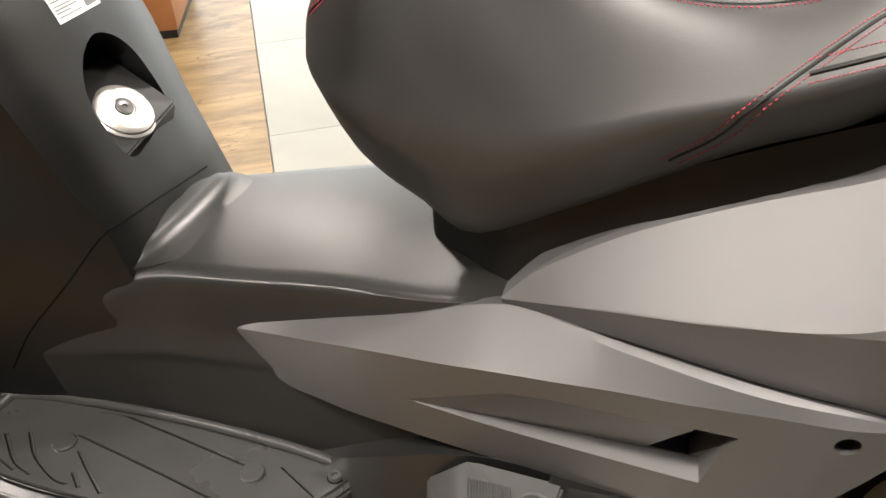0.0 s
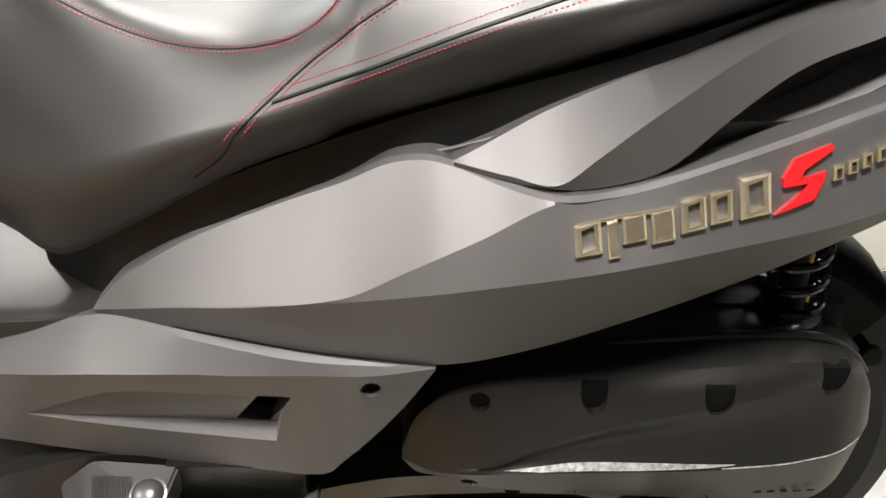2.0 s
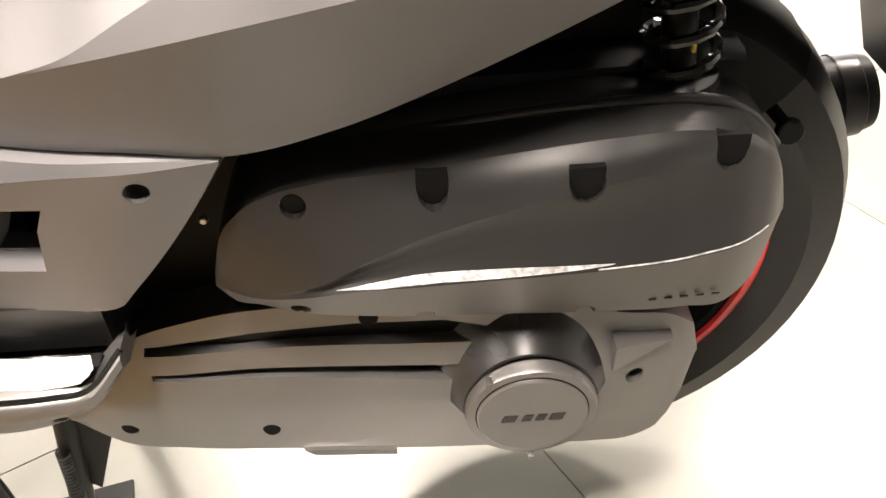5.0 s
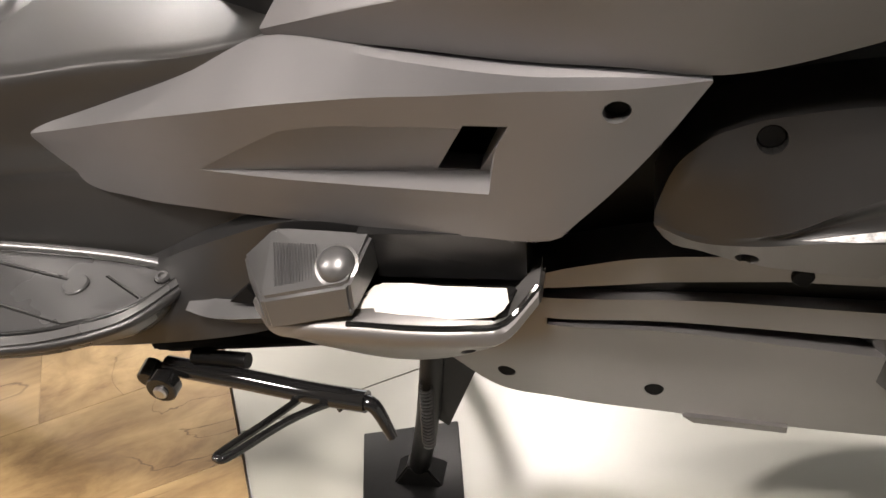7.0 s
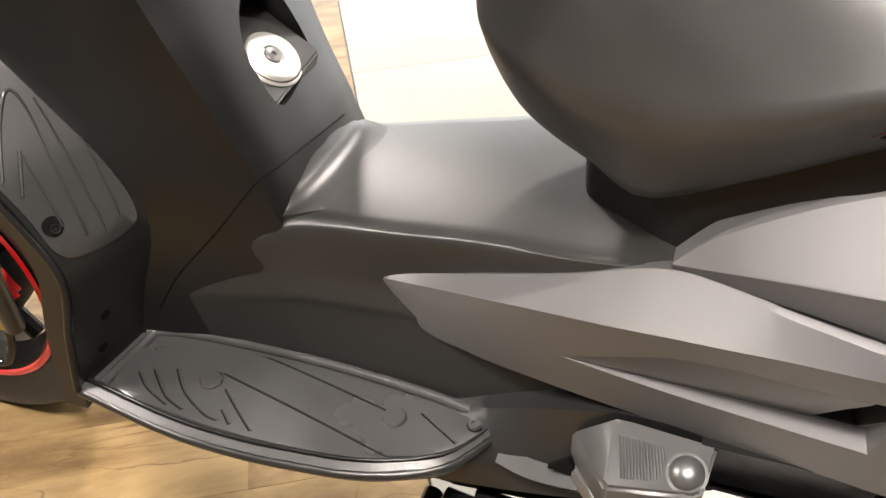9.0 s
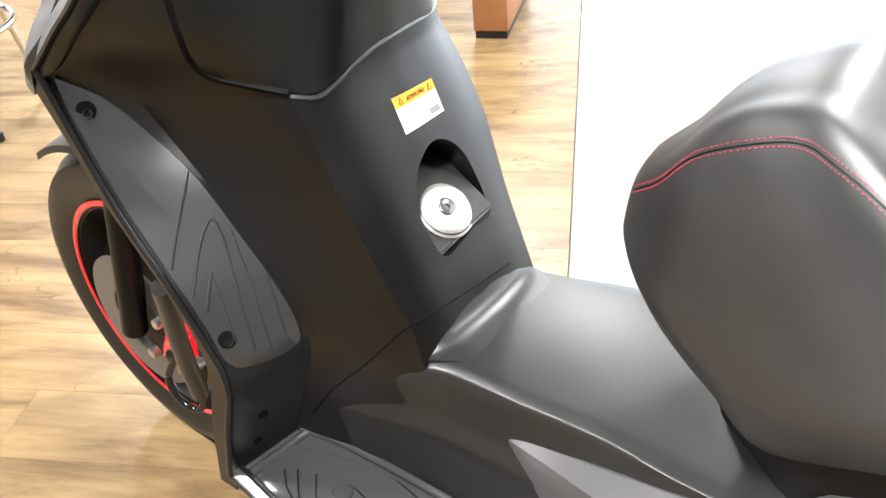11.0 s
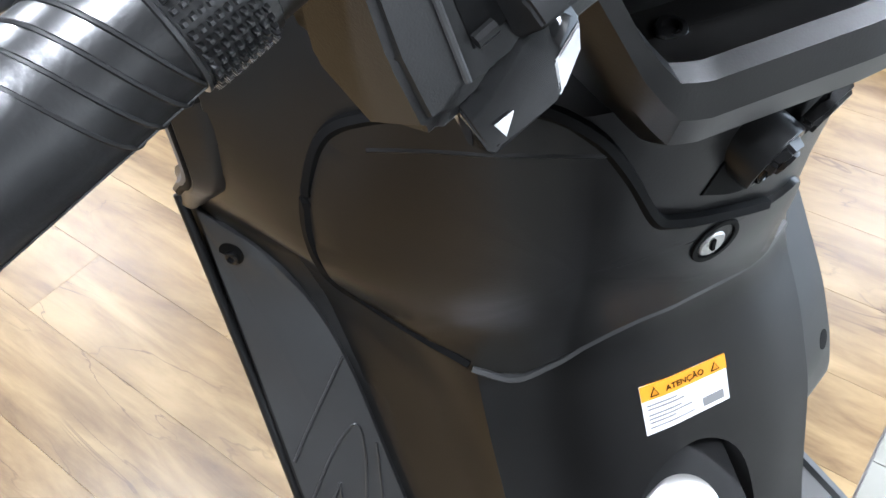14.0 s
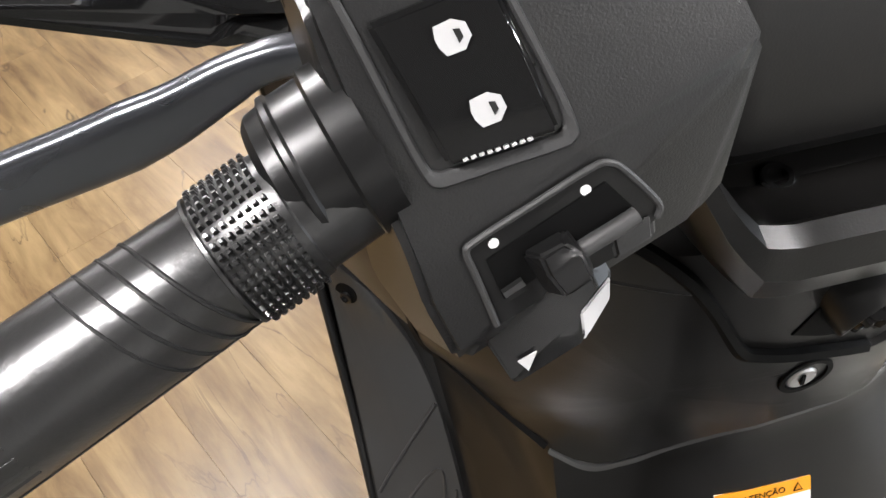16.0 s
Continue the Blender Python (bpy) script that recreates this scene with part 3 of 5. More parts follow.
# air filter cover
top = [(.183, -.198, .514), (.192, -.2, .5442), (.211, -.2, .570), (.2375, -.202, .586), (.27, -.203, .594), (.342, -.202, .600), (.409, -.198, .605), (.486, -.193, .609), (.55, -.187, .606), (.595, -.175, .587), (.62, -.165, .553), (.634, -.155, .51)]
roof = [(x, y + .035 * min(1, (x - .183) / .03, (.634 - x) / .03), z + .012 * min(1, (x - .183) / .03, (.634 - x) / .03)) for x, y, z in top]
brow = [(.183, -.200, .511), (.211, -.2085, .542), (.27, -.2135, .556), (.342, -.2125, .581), (.409, -.210, .592), (.486, -.2055, .598), (.55, -.195, .597), (.595, -.179, .581), (.62, -.166, .550), (.634, -.1555, .508)]
ridge_a = [(.183, -.203, .508), (.2085, -.212, .504), (.247, -.2225, .5115), (.266, -.2255, .5176), (.294, -.2255, .5332), (.322, -.2245, .5467), (.362, -.2235, .5618), (.4055, -.222, .573), (.449, -.219, .581), (.476, -.215, .5845), (.5425, -.198, .585), (.595, -.181, .575), (.62, -.167, .547), (.634, -.1557, .507)]
hollow_a = [(.183, -.2033, .5065), (.2085, -.213, .502), (.247, -.2215, .507), (.294, -.2205, .5205), (.362, -.2175, .537), (.449, -.2145, .548), (.5425, -.203, .55), (.595, -.188, .545), (.62, -.171, .53), (.634, -.156, .506)]
keel = [(.183, -.2036, .505), (.2085, -.2135, .500), (.246, -.2225, .5035), (.288, -.2275, .511), (.3385, -.230, .514), (.393, -.231, .5163), (.437, -.230, .5161), (.486, -.226, .5148), (.55, -.216, .5128), (.593, -.20, .5121), (.62, -.176, .512), (.634, -.157, .505)]
bot = [(.183, -.198, .500), (.19, -.202, .492), (.214, -.203, .4815), (.239, -.21, .4785), (.307, -.208, .4645), (.413, -.2, .449), (.5, -.196, .440), (.55, -.192, .436), (.595, -.185, .438), (.618, -.17, .456), (.634, -.155, .500)]
af_strip = panel([[keel, bot]], .183, .634, n=70, back=(0, .08, 0))
af = part("air_filter_cover", panel([[roof, top], [top, brow, ridge_a], [ridge_a, hollow_a, keel]], .183, .634, n=110, sub=6, back=(0, .05, 0)), FILTER, scooter, "dark grey air filter cover", angle=30)

# engine mass and inner bodywork
part("engine_block", box((.0, -.12, .30), (.5, .14, .60), .02), ENGINE, scooter)
part("inner_body", box((-.03, -.13, .38), (.6, .13, .63), .02), ENGINE, scooter)
su = [(-.185, .015, .70, .015, .60), (-.175, .045, .70, .045, .60), (-.14, .078, .695, .078, .60), (-.08, .128, .715, .128, .60), (0, .155, .75, .155, .60), (.06, .168, .785, .165, .64), (.2, .176, .84, .19, .70), (.4, .176, .90, .19, .74), (.66, .11, .98, .12, .84)]
loops = []
for (x, w1, z1), (_, w2, z2) in zip(spline([s[:3] for s in su], 40), spline([(s[0], s[3], s[4]) for s in su], 40)):
    loops.append([Vector((x, -w1, z1)), Vector((x, w1, z1)), Vector((x, w2, z2)), Vector((x, -w2, z2))])
part("under_seat_trim", tube(loops), TRIM, scooter, "black plastic trim under the seat")

# wheels
def wheel(name, c, r, w, stripe):
    top = new(name)
    top.parent = scooter
    prof = [(-w * .36, r * .70), (-w * .5, r * .82), (-w * .42, r * .93), (-w * .2, r * .985), (0, r), (w * .2, r * .985), (w * .42, r * .93), (w * .5, r * .82), (w * .36, r * .70)]
    part("tyre", lathe(prof + [prof[0]], c, (0, 1, 0), 64), RUBBER, top)
    rp = [(-w * .36, r * .715), (-w * .4, r * .70), (-w * .36, r * .66), (0, r * .6), (w * .36, r * .66), (w * .4, r * .70), (w * .36, r * .715)]
    rim = part("rim", lathe(rp + [rp[0]], c, (0, 1, 0), 64), ENGINE, top)
    part("stripe", lathe([(-w * .41, r * .715), (-w * .425, r * .70), (-w * .425, r * .685), (-w * .40, r * .675)], c, (0, 1, 0), 64), RED, rim)
    return top


wheel("rear_wheel", (.465, 0, .375), .304, .14, .2)
wheel("front_wheel", (-1.16, 0, .306), .305, .11, .2)

# ---- scooter details ----
on_shield, on_seat, on_foot, on_side, on_low, on_af, on_cvt = (tree_of(o) for o in (shield, seat, footboard, side_cover, lower_cover, af, cvt))

# seat seams
cheek = [(-.268, -.05, .822), (-.240, -.069, .848), (-.205, -.084, .888), (-.138, -.101, .923), (-.101, -.115, .92), (-.037, -.136, .894), (.021, -.15, .88), (.078, -.159, .881), (.125, -.166, .898), (.16, -.13, .925)]
inward = (0, .75, -.66)
for dz in (0, .008):
    part("seam", stitches(on_seat, [(x, y, z + dz) for x, y, z in cheek], inward, 150), THREAD, seat, "red thread seam")
part("piping", bead(on_seat, [(x, y, z + .004) for x, y, z in cheek], inward, .0009, 90), PIPING, seat, "black piping")
step = [(.030, -.193, .800), (.064, -.203, .829), (.098, -.198, .861), (.117, -.192, .877), (.143, -.185, .896), (.198, -.174, .928), (.251, -.151, .952), (.33, -.12, .985)]
for dx in (-.005, .006):
    part("seam", stitches(on_seat, [(x + dx, y, z) for x, y, z in step], inward, 95), THREAD, seat, "red thread seam")
part("piping", bead(on_seat, step, inward, .0011, 80), PIPING, seat, "black piping")
flank = [(.1, -.199, .858), (.161, -.205, .882), (.248, -.202, .914), (.353, -.194, .947), (.5, -.17, .985)]
for dz in (-.005, .007):
    part("seam", stitches(on_seat, [(x, y, z + dz) for x, y, z in flank], (0, 1, -.2), 110), THREAD, seat, "red thread seam")
part("piping", bead(on_seat, flank, (0, 1, -.2), .0017, 60), PIPING, seat, "black piping")

# passenger grab rails
gt = [(.228, -.207, .8168), (.251, -.200, .8265), (.2875, -.193, .8455), (.347, -.186, .8706), (.386, -.18, .8838), (.425, -.174, .8986), (.463, -.168, .9128), (.55, -.145, .935), (.62, -.125, .945)]
gr = [(.228, -.2085, .8163), (.267, -.224, .8132), (.304, -.241, .8164), (.3226, -.239, .8311), (.341, -.236, .8459), (.3775, -.226, .8703), (.414, -.215, .8927), (.452, -.203, .9105), (.492, -.190, .9201), (.55, -.17, .932), (.62, -.145, .944)]
gb = [(.228, -.207, .812), (.267, -.221, .807), (.304, -.236, .8085), (.338, -.232, .8095), (.381, -.226, .822), (.417, -.219, .8534), (.456, -.21, .8827), (.52, -.195, .905), (.62, -.165, .93)]
rail_bm = panel([[gt, gr], [gr, gb]], .228, .62, n=80, back=(0, .03, -.002))
rail_r = mirror_bm(rail_bm)
part("grab_rail", rail_bm, PAINT, scooter, "matt silver-grey passenger grab rail", angle=20)
part("grab_rail", rail_r, PAINT, scooter, angle=20)
tl_o = [(.40, -.192, .835), (.4275, -.19, .8389), (.472, -.19, .8407), (.512, -.185, .8513), (.538, -.18, .864), (.62, -.16, .89)]
tl_i = [(.40, -.10, .868), (.472, -.10, .88), (.538, -.10, .90), (.62, -.09, .92)]
part("tail_panel", panel([[tl_i, tl_o]], .40, .62, n=40, back=(0, .004, -.03)), PAINT, scooter, "matt silver-grey tail panel inside the grab rail", angle=20)
part("cover_edge", rod([(.158, -.176, .789), (.185, -.184, .8057), (.227, -.19, .8182), (.268, -.192, .8316), (.30, -.19, .846)], .0016, n=40, seg=6), PEG, scooter, "thin grey edge of the trim beside the seat")

# emblem: seven chrome chips, a red bolt, four small chips
badge = new("emblem")
badge.parent = scooter


def chip(x, z, w, h, mat, hollow=True, slant=.25, t=.0042, name="chip"):
    def ring(k):
        return [(x + k * w + slant * k * 0, z + k * h * .6), (x + w * (1 - k), z + .16 * w + k * h * .6), (x + w * (1 - k) + slant * h, z + .16 * w + h * (1 - k * .6)), (x + k * w + slant * h, z + h * (1 - k * .6))]
    loops = [ring(0), ring(0), ring(.12)] + ([ring(.27), ring(.27)] if hollow else [])
    lifts = [-.003, t, t + .0012] + ([t + .0012, 0.0] if hollow else [])
    pts = [[drop(on_side, (px, -.25, pz), (0, 1, 0), lf)[0] for px, pz in lp] for lp, lf in zip(loops, lifts)]
    bm = tube(pts, cap=False)
    if not hollow:
        bm.verts.ensure_lookup_table()
        bm.faces.new([v for v in bm.verts if any((v.co - p).length < 1e-6 for p in pts[-1])])
    part(name, bm, mat, badge, angle=20)


for x, z, w, h, hollow in ((.3125, .7692, .0185, .0205, True), (.3356, .7680, .0078, .0235, False), (.3455, .7770, .0165, .0165, False), (.3660, .7765, .0160, .0200, False), (.3868, .7822, .0178, .0205, True), (.4075, .7864, .0160, .0200, True), (.4290, .7885, .0220, .0270, True)):
    chip(x, z, w, h, EMBLEM, hollow=hollow, slant=-.10)
cap_bar = [drop(on_side, p, (0, 1, 0), .0032)[0] for p in spline([(.3125, -.26, .7895), (.345, -.26, .7945), (.381, -.25, .7985)], 12)]
part("chip", rod(cap_bar, .0016, n=12, seg=8), EMBLEM, badge)
bolt_pts = [(.4535, .7905), (.4815, .7995), (.488, .814), (.4885, .8185), (.470, .8135), (.4725, .8195), (.4925, .833), (.4905, .8365), (.4655, .8275), (.4575, .8145), (.4585, .8085), (.476, .8105), (.4735, .8055)]
loops = [[drop(on_side, (px, -.25, pz), (0, 1, 0), lf)[0] for px, pz in bolt_pts] for lf in (-.003, .0045)]
part("red_flash", tube(loops), RED, badge, "raised red enamel flash")
for k in range(4):
    chip(.4945 + .0102 * k, .8115 + .0038 * k, .0072, .0095, EMBLEM, slant=-.1)

# screw sunk in the lower cover
part("screw", disc((.161, -.221, .6205), (0, -1, 0), .0084, .006), DARKHOLE, scooter)

# footboard mat, dots, ribs, screw and edge
mat_out = [(-.635, -.19, .43), (-.54, -.16, .42), (-.43, -.153, .41), (-.33, -.157, .41), (-.25, -.163, .405), (-.25, -.185, .405), (-.29, -.222, .405), (-.34, -.243, .405), (-.43, -.255, .41), (-.53, -.258, .42), (-.625, -.246, .43)]
down = (0, 0, -1)
fmat = part("rubber_mat", inlay(on_foot, mat_out, down, .003), TREAD, footboard, "black rubber foot mat")
on_mat = tree_of(fmat)
for c in ((-.535, -.205), (-.334, -.187)):
    part("stud", disc((*c, drop(on_mat, (*c, .42), down)[0].z - .002), (0, 0, 1), .0125, .005), TREAD, fmat)
for run in (((-.531, -.150), (-.517, -.152), (-.431, -.165), (-.345, -.181)), ((-.528, -.192), (-.419, -.213), (-.324, -.234)), ((-.324, -.234), (-.292, -.223)), ((-.604, -.172), (-.616, -.188)), ((-.613, -.222), (-.592, -.238), (-.562, -.250)), ((-.600, -.213), (-.569, -.240), (-.543, -.250)),
            ((-.578, -.204), (-.553, -.229), (-.520, -.247), (-.503, -.250)), ((-.515, -.211), (-.494, -.228), (-.465, -.250)), ((-.505, -.236), (-.489, -.250)), ((-.31, -.173), (-.265, -.198))):
    part("groove", bead(on_mat, [(*p, .42) for p in run], down, .0010, 30, -.0002), DARKHOLE, fmat)
    part("rib", bead(on_mat, [(p[0] + .0018, p[1] + .0014, .42) for p in run], down, .0012, 30, .0001), TREAD, fmat)
part("screw_well", disc((-.254, -.170, .4035), (0, 0, 1), .0095, .0035), DARKHOLE, footboard)
part("screw", lathe([(0, .0068), (.0045, .0068), (.006, .0058), (.006, .0036), (.0035, .003), (.0035, 0)], (-.254, -.170, .4045), (0, 0, 1), 20), PEG, footboard, "grey steel screw")
part("front_ridge", rod([(-.632, -.165, .428), (-.637, -.208, .428), (-.640, -.25, .43)], .006, n=12, seg=10), TREAD, footboard)
part("tray_edge", rod([(-.64, -.166, .430), (-.60, -.154, .427), (-.528, -.146, .422), (-.427, -.142, .416), (-.324, -.146, .411), (-.27, -.152, .408), (-.238, -.158, .406)], .0055, n=40, seg=10), TREAD, footboard)
part("edge_trim", rod([o + Vector((0, .001, -.004)) for o in outer[::3]] + [outer[-1] + Vector((0, .001, -.004))], .0052, n=60), DECK, footboard, "dark grey edge strip")
part("edge_trim", rod([o + Vector((0, .013, .004)) for o in outer[::3]] + [outer[-1] + Vector((-.006, .006, .003))], .0022, n=60), SATIN, footboard)

# skirt under the footboard and passenger footpeg housing
sk_t = [(-.55, -.15, .40), (-.40, -.15, .40), (-.3, -.15, .40), (-.2, -.165, .445), (-.1, -.182, .487), (.0, -.198, .493), (.115, -.222, .51)]
sk_m = [(-.55, -.20, .37), (-.40, -.215, .365), (-.3, -.2, .372), (-.2, -.185, .40), (-.1, -.187, .44), (.0, -.192, .45), (.115, -.205, .46)]
sk_b = [(-.55, -.19, .345), (-.40, -.205, .345), (-.25, -.20, .352), (-.13, -.205, .385), (-.08, -.20, .40), (.0, -.195, .41), (.115, -.19, .425)]
part("side_skirt", panel([[sk_t, sk_m, sk_b]], -.55, .085, n=40, back=(0, .05, 0)), DECK, scooter, "satin black side skirt")


def hull(points, bevel=.003):
    bm = bmesh.new()
    for p in points:
        bm.verts.new(p)
    r = bmesh.ops.convex_hull(bm, input=bm.verts[:])
    bmesh.ops.delete(bm, geom=[g for g in r["geom_interior"] if isinstance(g, bmesh.types.BMVert)], context="VERTS")
    bmesh.ops.dissolve_limit(bm, angle_limit=radians(3), verts=bm.verts[:], edges=bm.edges[:])
    if bevel:
        bmesh.ops.bevel(bm, geom=bm.edges[:], offset=bevel, segments=2, affect="EDGES", clamp_overlap=True)
    return bm


bk_t = [(-.225, -.196, .392), (-.20, -.205, .394), (-.18, -.212, .400), (-.15, -.215, .405), (-.128, -.214, .406)]
bk_b = [(-.225, -.188, .383), (-.20, -.194, .381), (-.18, -.198, .381), (-.15, -.200, .382), (-.128, -.2, .384)]
part("skirt_ledge", panel([[bk_t, bk_b]], -.225, -.128, n=20, back=(0, .02, .004)), PEG, scooter, "grey ledge between footboard and footpeg", angle=25)
part("skirt_gap", hull([(-.172, -.203, .412), (-.140, -.206, .412), (-.152, -.2, .428), (-.172, -.197, .412), (-.140, -.2, .412), (-.152, -.194, .428)], .0005), DARKHOLE, scooter)


peg = new("passenger_footpeg")
peg.parent = scooter
tagged(peg, "folded passenger footpeg housing with a domed bolt")
part("bracket", hull([(-.114, -.185, .485), (-.026, -.20, .493), (-.034, -.248, .483), (-.112, -.246, .462), (-.154, -.183, .45), (-.036, -.252, .452), (-.112, -.249, .430), (-.154, -.19, .424), (-.03, -.19, .45)], .003), PEG, peg)
axis = Vector((0, -.45, .89))
part("dome_bolt", lathe([(0, .0175), (.002, .0175), (.0025, .0148), (.006, .014), (.0095, .0105), (.0112, .005), (.0115, 0)], (-.048, -.229, .484), axis, 28), PEG, peg, "domed steel bolt")
for k in range(15):
    x = -.108 + k * .0027
    part("rib", rod([(x, -.205 - .0004 * k, .4845 + .00027 * k), (x + .008, -.238, .4695 + .0006 * k)], .0007, n=2, seg=5), PEG, peg)
lip = [(-.148, -.205, .415), (-.125, -.23, .418), (-.081, -.25, .433), (-.044, -.257, .4395), (.007, -.26, .4405), (.049, -.256, .438), (.077, -.248, .437), (.102, -.230, .459)]
lip_a = [(x, y + .004, z + .004) for x, y, z in lip]
lip_b = [(x, y - .001, z - .008) for x, y, z in lip]
belly_m = [(-.148, -.198, .402), (-.108, -.228, .404), (-.05, -.242, .400), (.007, -.243, .396), (.05, -.24, .405), (.077, -.236, .418), (.102, -.224, .446)]
belly_b = [(-.148, -.19, .395), (-.108, -.205, .39), (-.05, -.212, .380), (.007, -.212, .378), (.05, -.212, .395), (.077, -.214, .41), (.102, -.216, .442)]
guard = part("guard", panel([[lip_a, lip], [lip, lip_b], [lip_b, belly_m, belly_b]], -.148, .102, n=44, back=(0, .03, .004)), CAST, peg, "lighter grey footpeg guard", angle=22)
part("lip", rod([(x, y + .006, z + .004) for x, y, z in lip[3:]], .0028, n=40, seg=8), GLOSS, peg)
carve(guard, [lathe([(-.03, 0), (-.03, .006), (.03, .006), (.03, 0)], (.047, -.25, .414), (0, 1, .6), 16)])
part("recess_wall", prism([(-.04, -.2, .49), (.095, -.215, .505), (.09, -.205, .45), (-.04, -.195, .44)], (0, .01, 0)), SATIN, peg)
part("tread_plate", hull([(-.03, -.2, .44), (.085, -.212, .452), (.08, -.238, .442), (.02, -.256, .43), (-.04, -.252, .428), (-.04, -.2, .435), (.08, -.215, .44), (.02, -.25, .424)], .002), GLOSS, peg)
foam = tagged(part("foam_packing", hull([(-.03, -.208, .4465), (.08, -.222, .4625), (.083, -.233, .449), (.07, -.243, .444), (-.03, -.249, .4375), (-.058, -.249, .4365), (-.05, -.243, .446), (.068, -.236, .4545), (-.025, -.215, .452), (-.03, -.21, .436)], .003), FOAM), "white foam packing piece lying on the passenger footpeg", "packing")

part("inner_screw", disc((.163, -.129, .512), (0, -1, 0), .004, .004), STEEL, scooter)

# side stand, folded up
stand = new("side_stand")
stand.parent = scooter
tagged(stand, "folded black steel side stand")
part("arm", rod([(-.285, -.185, .298), (-.2, -.20, .303), (-.12, -.215, .307), (-.065, -.222, .308)], .0105, n=20, seg=14), GLOSS, stand)
part("foot", rod([(-.07, -.222, .308), (-.057, -.225, .304), (-.044, -.235, .275)], .0085, n=10, taper=.6), GLOSS, stand)
part("pivot", join(disc((-.282, -.20, .293), (0, -1, .1), .016, .014), disc((-.30, -.185, .298), (0, -1, 0), .011, .02)), GLOSS, stand)
part("pivot_bolt", disc((-.282, -.214, .293), (0, -1, .1), .007, .004), STEEL, stand)
part("loop", rod([(-.135, -.214, .296), (-.15, -.262, .318), (-.168, -.302, .333), (-.166, -.31, .336), (-.156, -.306, .336), (-.125, -.258, .322), (-.1, -.222, .303), (-.092, -.222, .294)], .0038, n=46), GLOSS, stand)
part("return_spring", rod([(-.25, -.185, .315), (-.19, -.19, .318)], .008, n=4), ENGINE, stand)
part("bracket", hull([(-.33, -.15, .34), (-.1, -.16, .36), (-.1, -.19, .345), (-.3, -.18, .31), (-.1, -.13, .30), (-.3, -.13, .30)], .004), ENGINE, stand)

# centre stand
cstand = new("centre_stand")
cstand.parent = scooter
tagged(cstand, "black steel centre stand holding the scooter")
for sgn in (1, -1):
    part("leg", rod([(-.018, sgn * -.14, .31), (-.05, sgn * -.13, .17), (-.092, sgn * -.10, .02)], .013, n=16, seg=12), ENGINE, cstand)
    part("foot", hull([(-.125, sgn * -.12, .004), (-.06, sgn * -.12, .004), (-.06, sgn * -.08, .004), (-.125, sgn * -.08, .004), (-.105, sgn * -.11, .03), (-.08, sgn * -.11, .03), (-.08, sgn * -.09, .03), (-.105, sgn * -.09, .03)], .002), ENGINE, cstand)
part("cross_tube", rod([(-.02, -.14, .31), (-.02, .14, .31)], .012, n=4), ENGINE, cstand)
part("gusset", prism([(-.02, -.145, .30), (.02, -.14, .27), (-.03, -.13, .15), (-.05, -.13, .17)], (0, .006, 0)), ENGINE, cstand)


def coil(a, b, r, turns, wire, seg=6):
    a, b = Vector(a), Vector(b)
    ax = (b - a).normalized()
    s = ax.orthogonal().normalized()
    u = ax.cross(s)
    n = int(turns * 14)
    pts = [a + (b - a) * (k / n) + r * (math.cos(2 * math.pi * turns * k / n) * s + math.sin(2 * math.pi * turns * k / n) * u) for k in range(n + 1)]
    return rod(pts, wire, n=n + 1, seg=seg)


part("spring", coil((-.036, -.15, .245), (-.05, -.148, .14), .0065, 18, .0013), PEG, cstand, "grey steel return spring")
pad = tagged(part("floor_pad", box((-.062, -.06, 0), (.062, .06, .006), .002), ENGINE), "thin black rubber pad on the tiles under the stand", "floor pad")
pad.matrix_world = pose(-.106, -.093, .001, 0, 0, 14)

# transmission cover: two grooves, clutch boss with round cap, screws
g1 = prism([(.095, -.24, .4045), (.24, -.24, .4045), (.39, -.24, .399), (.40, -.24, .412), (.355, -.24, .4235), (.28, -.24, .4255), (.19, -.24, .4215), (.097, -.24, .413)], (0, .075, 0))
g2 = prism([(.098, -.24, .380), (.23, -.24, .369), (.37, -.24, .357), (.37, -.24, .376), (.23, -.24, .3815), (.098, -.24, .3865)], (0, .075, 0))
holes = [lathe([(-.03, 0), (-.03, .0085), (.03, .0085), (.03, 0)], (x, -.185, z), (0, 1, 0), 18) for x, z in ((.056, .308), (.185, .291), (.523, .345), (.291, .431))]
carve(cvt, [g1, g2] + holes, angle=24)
# black plate on the groove floors, added so both bands read dark
part("groove_darkener", prism([(.09, -.168, .372), (.4, -.168, .35), (.4, -.168, .43), (.09, -.168, .42)], (0, .01, 0)), ENGINE, cvt, "black plate added to darken the grooves")
for x, z in ((.056, .308), (.185, .291), (.523, .345), (.291, .431)):
    part("screw", disc((x, -.169, z), (0, -1, 0), .0084, .009), DARKHOLE, cvt)
boss = part("clutch_boss", lathe([(-.02, .0600), (.018, .0592), (.0215, .0577), (.0225, .0557), (.0225, 0)], (.427, -.192, .335), (0, -1, -.03), 64), CAST, cvt)
# dark shell added for the shade on the upper side of the boss
shade_shell = [[Vector((.427 + r * math.cos(radians(a)), y, .336 + r * math.sin(radians(a)) * (1 + .12 * max(0, math.sin(radians(a)))))) for r, y in ((.099, -.160), (.086, -.170), (.0745, -.184), (.066, -.196), (.0605, -.2045), (.0575, -.2045), (.09, -.15))] for a in np.linspace(8, 186, 34)]
part("shade_shell", tube(shade_shell), FILTER, cvt, "dark shell drawn as the shade above the clutch boss", angle=50)
lid = part("round_cap", lathe([(0, .0495), (.003, .0495), (.0045, .0478), (.0045, 0)], (.427, -.2135, .336), (0, -1, -.03), 48), CAST, cvt)
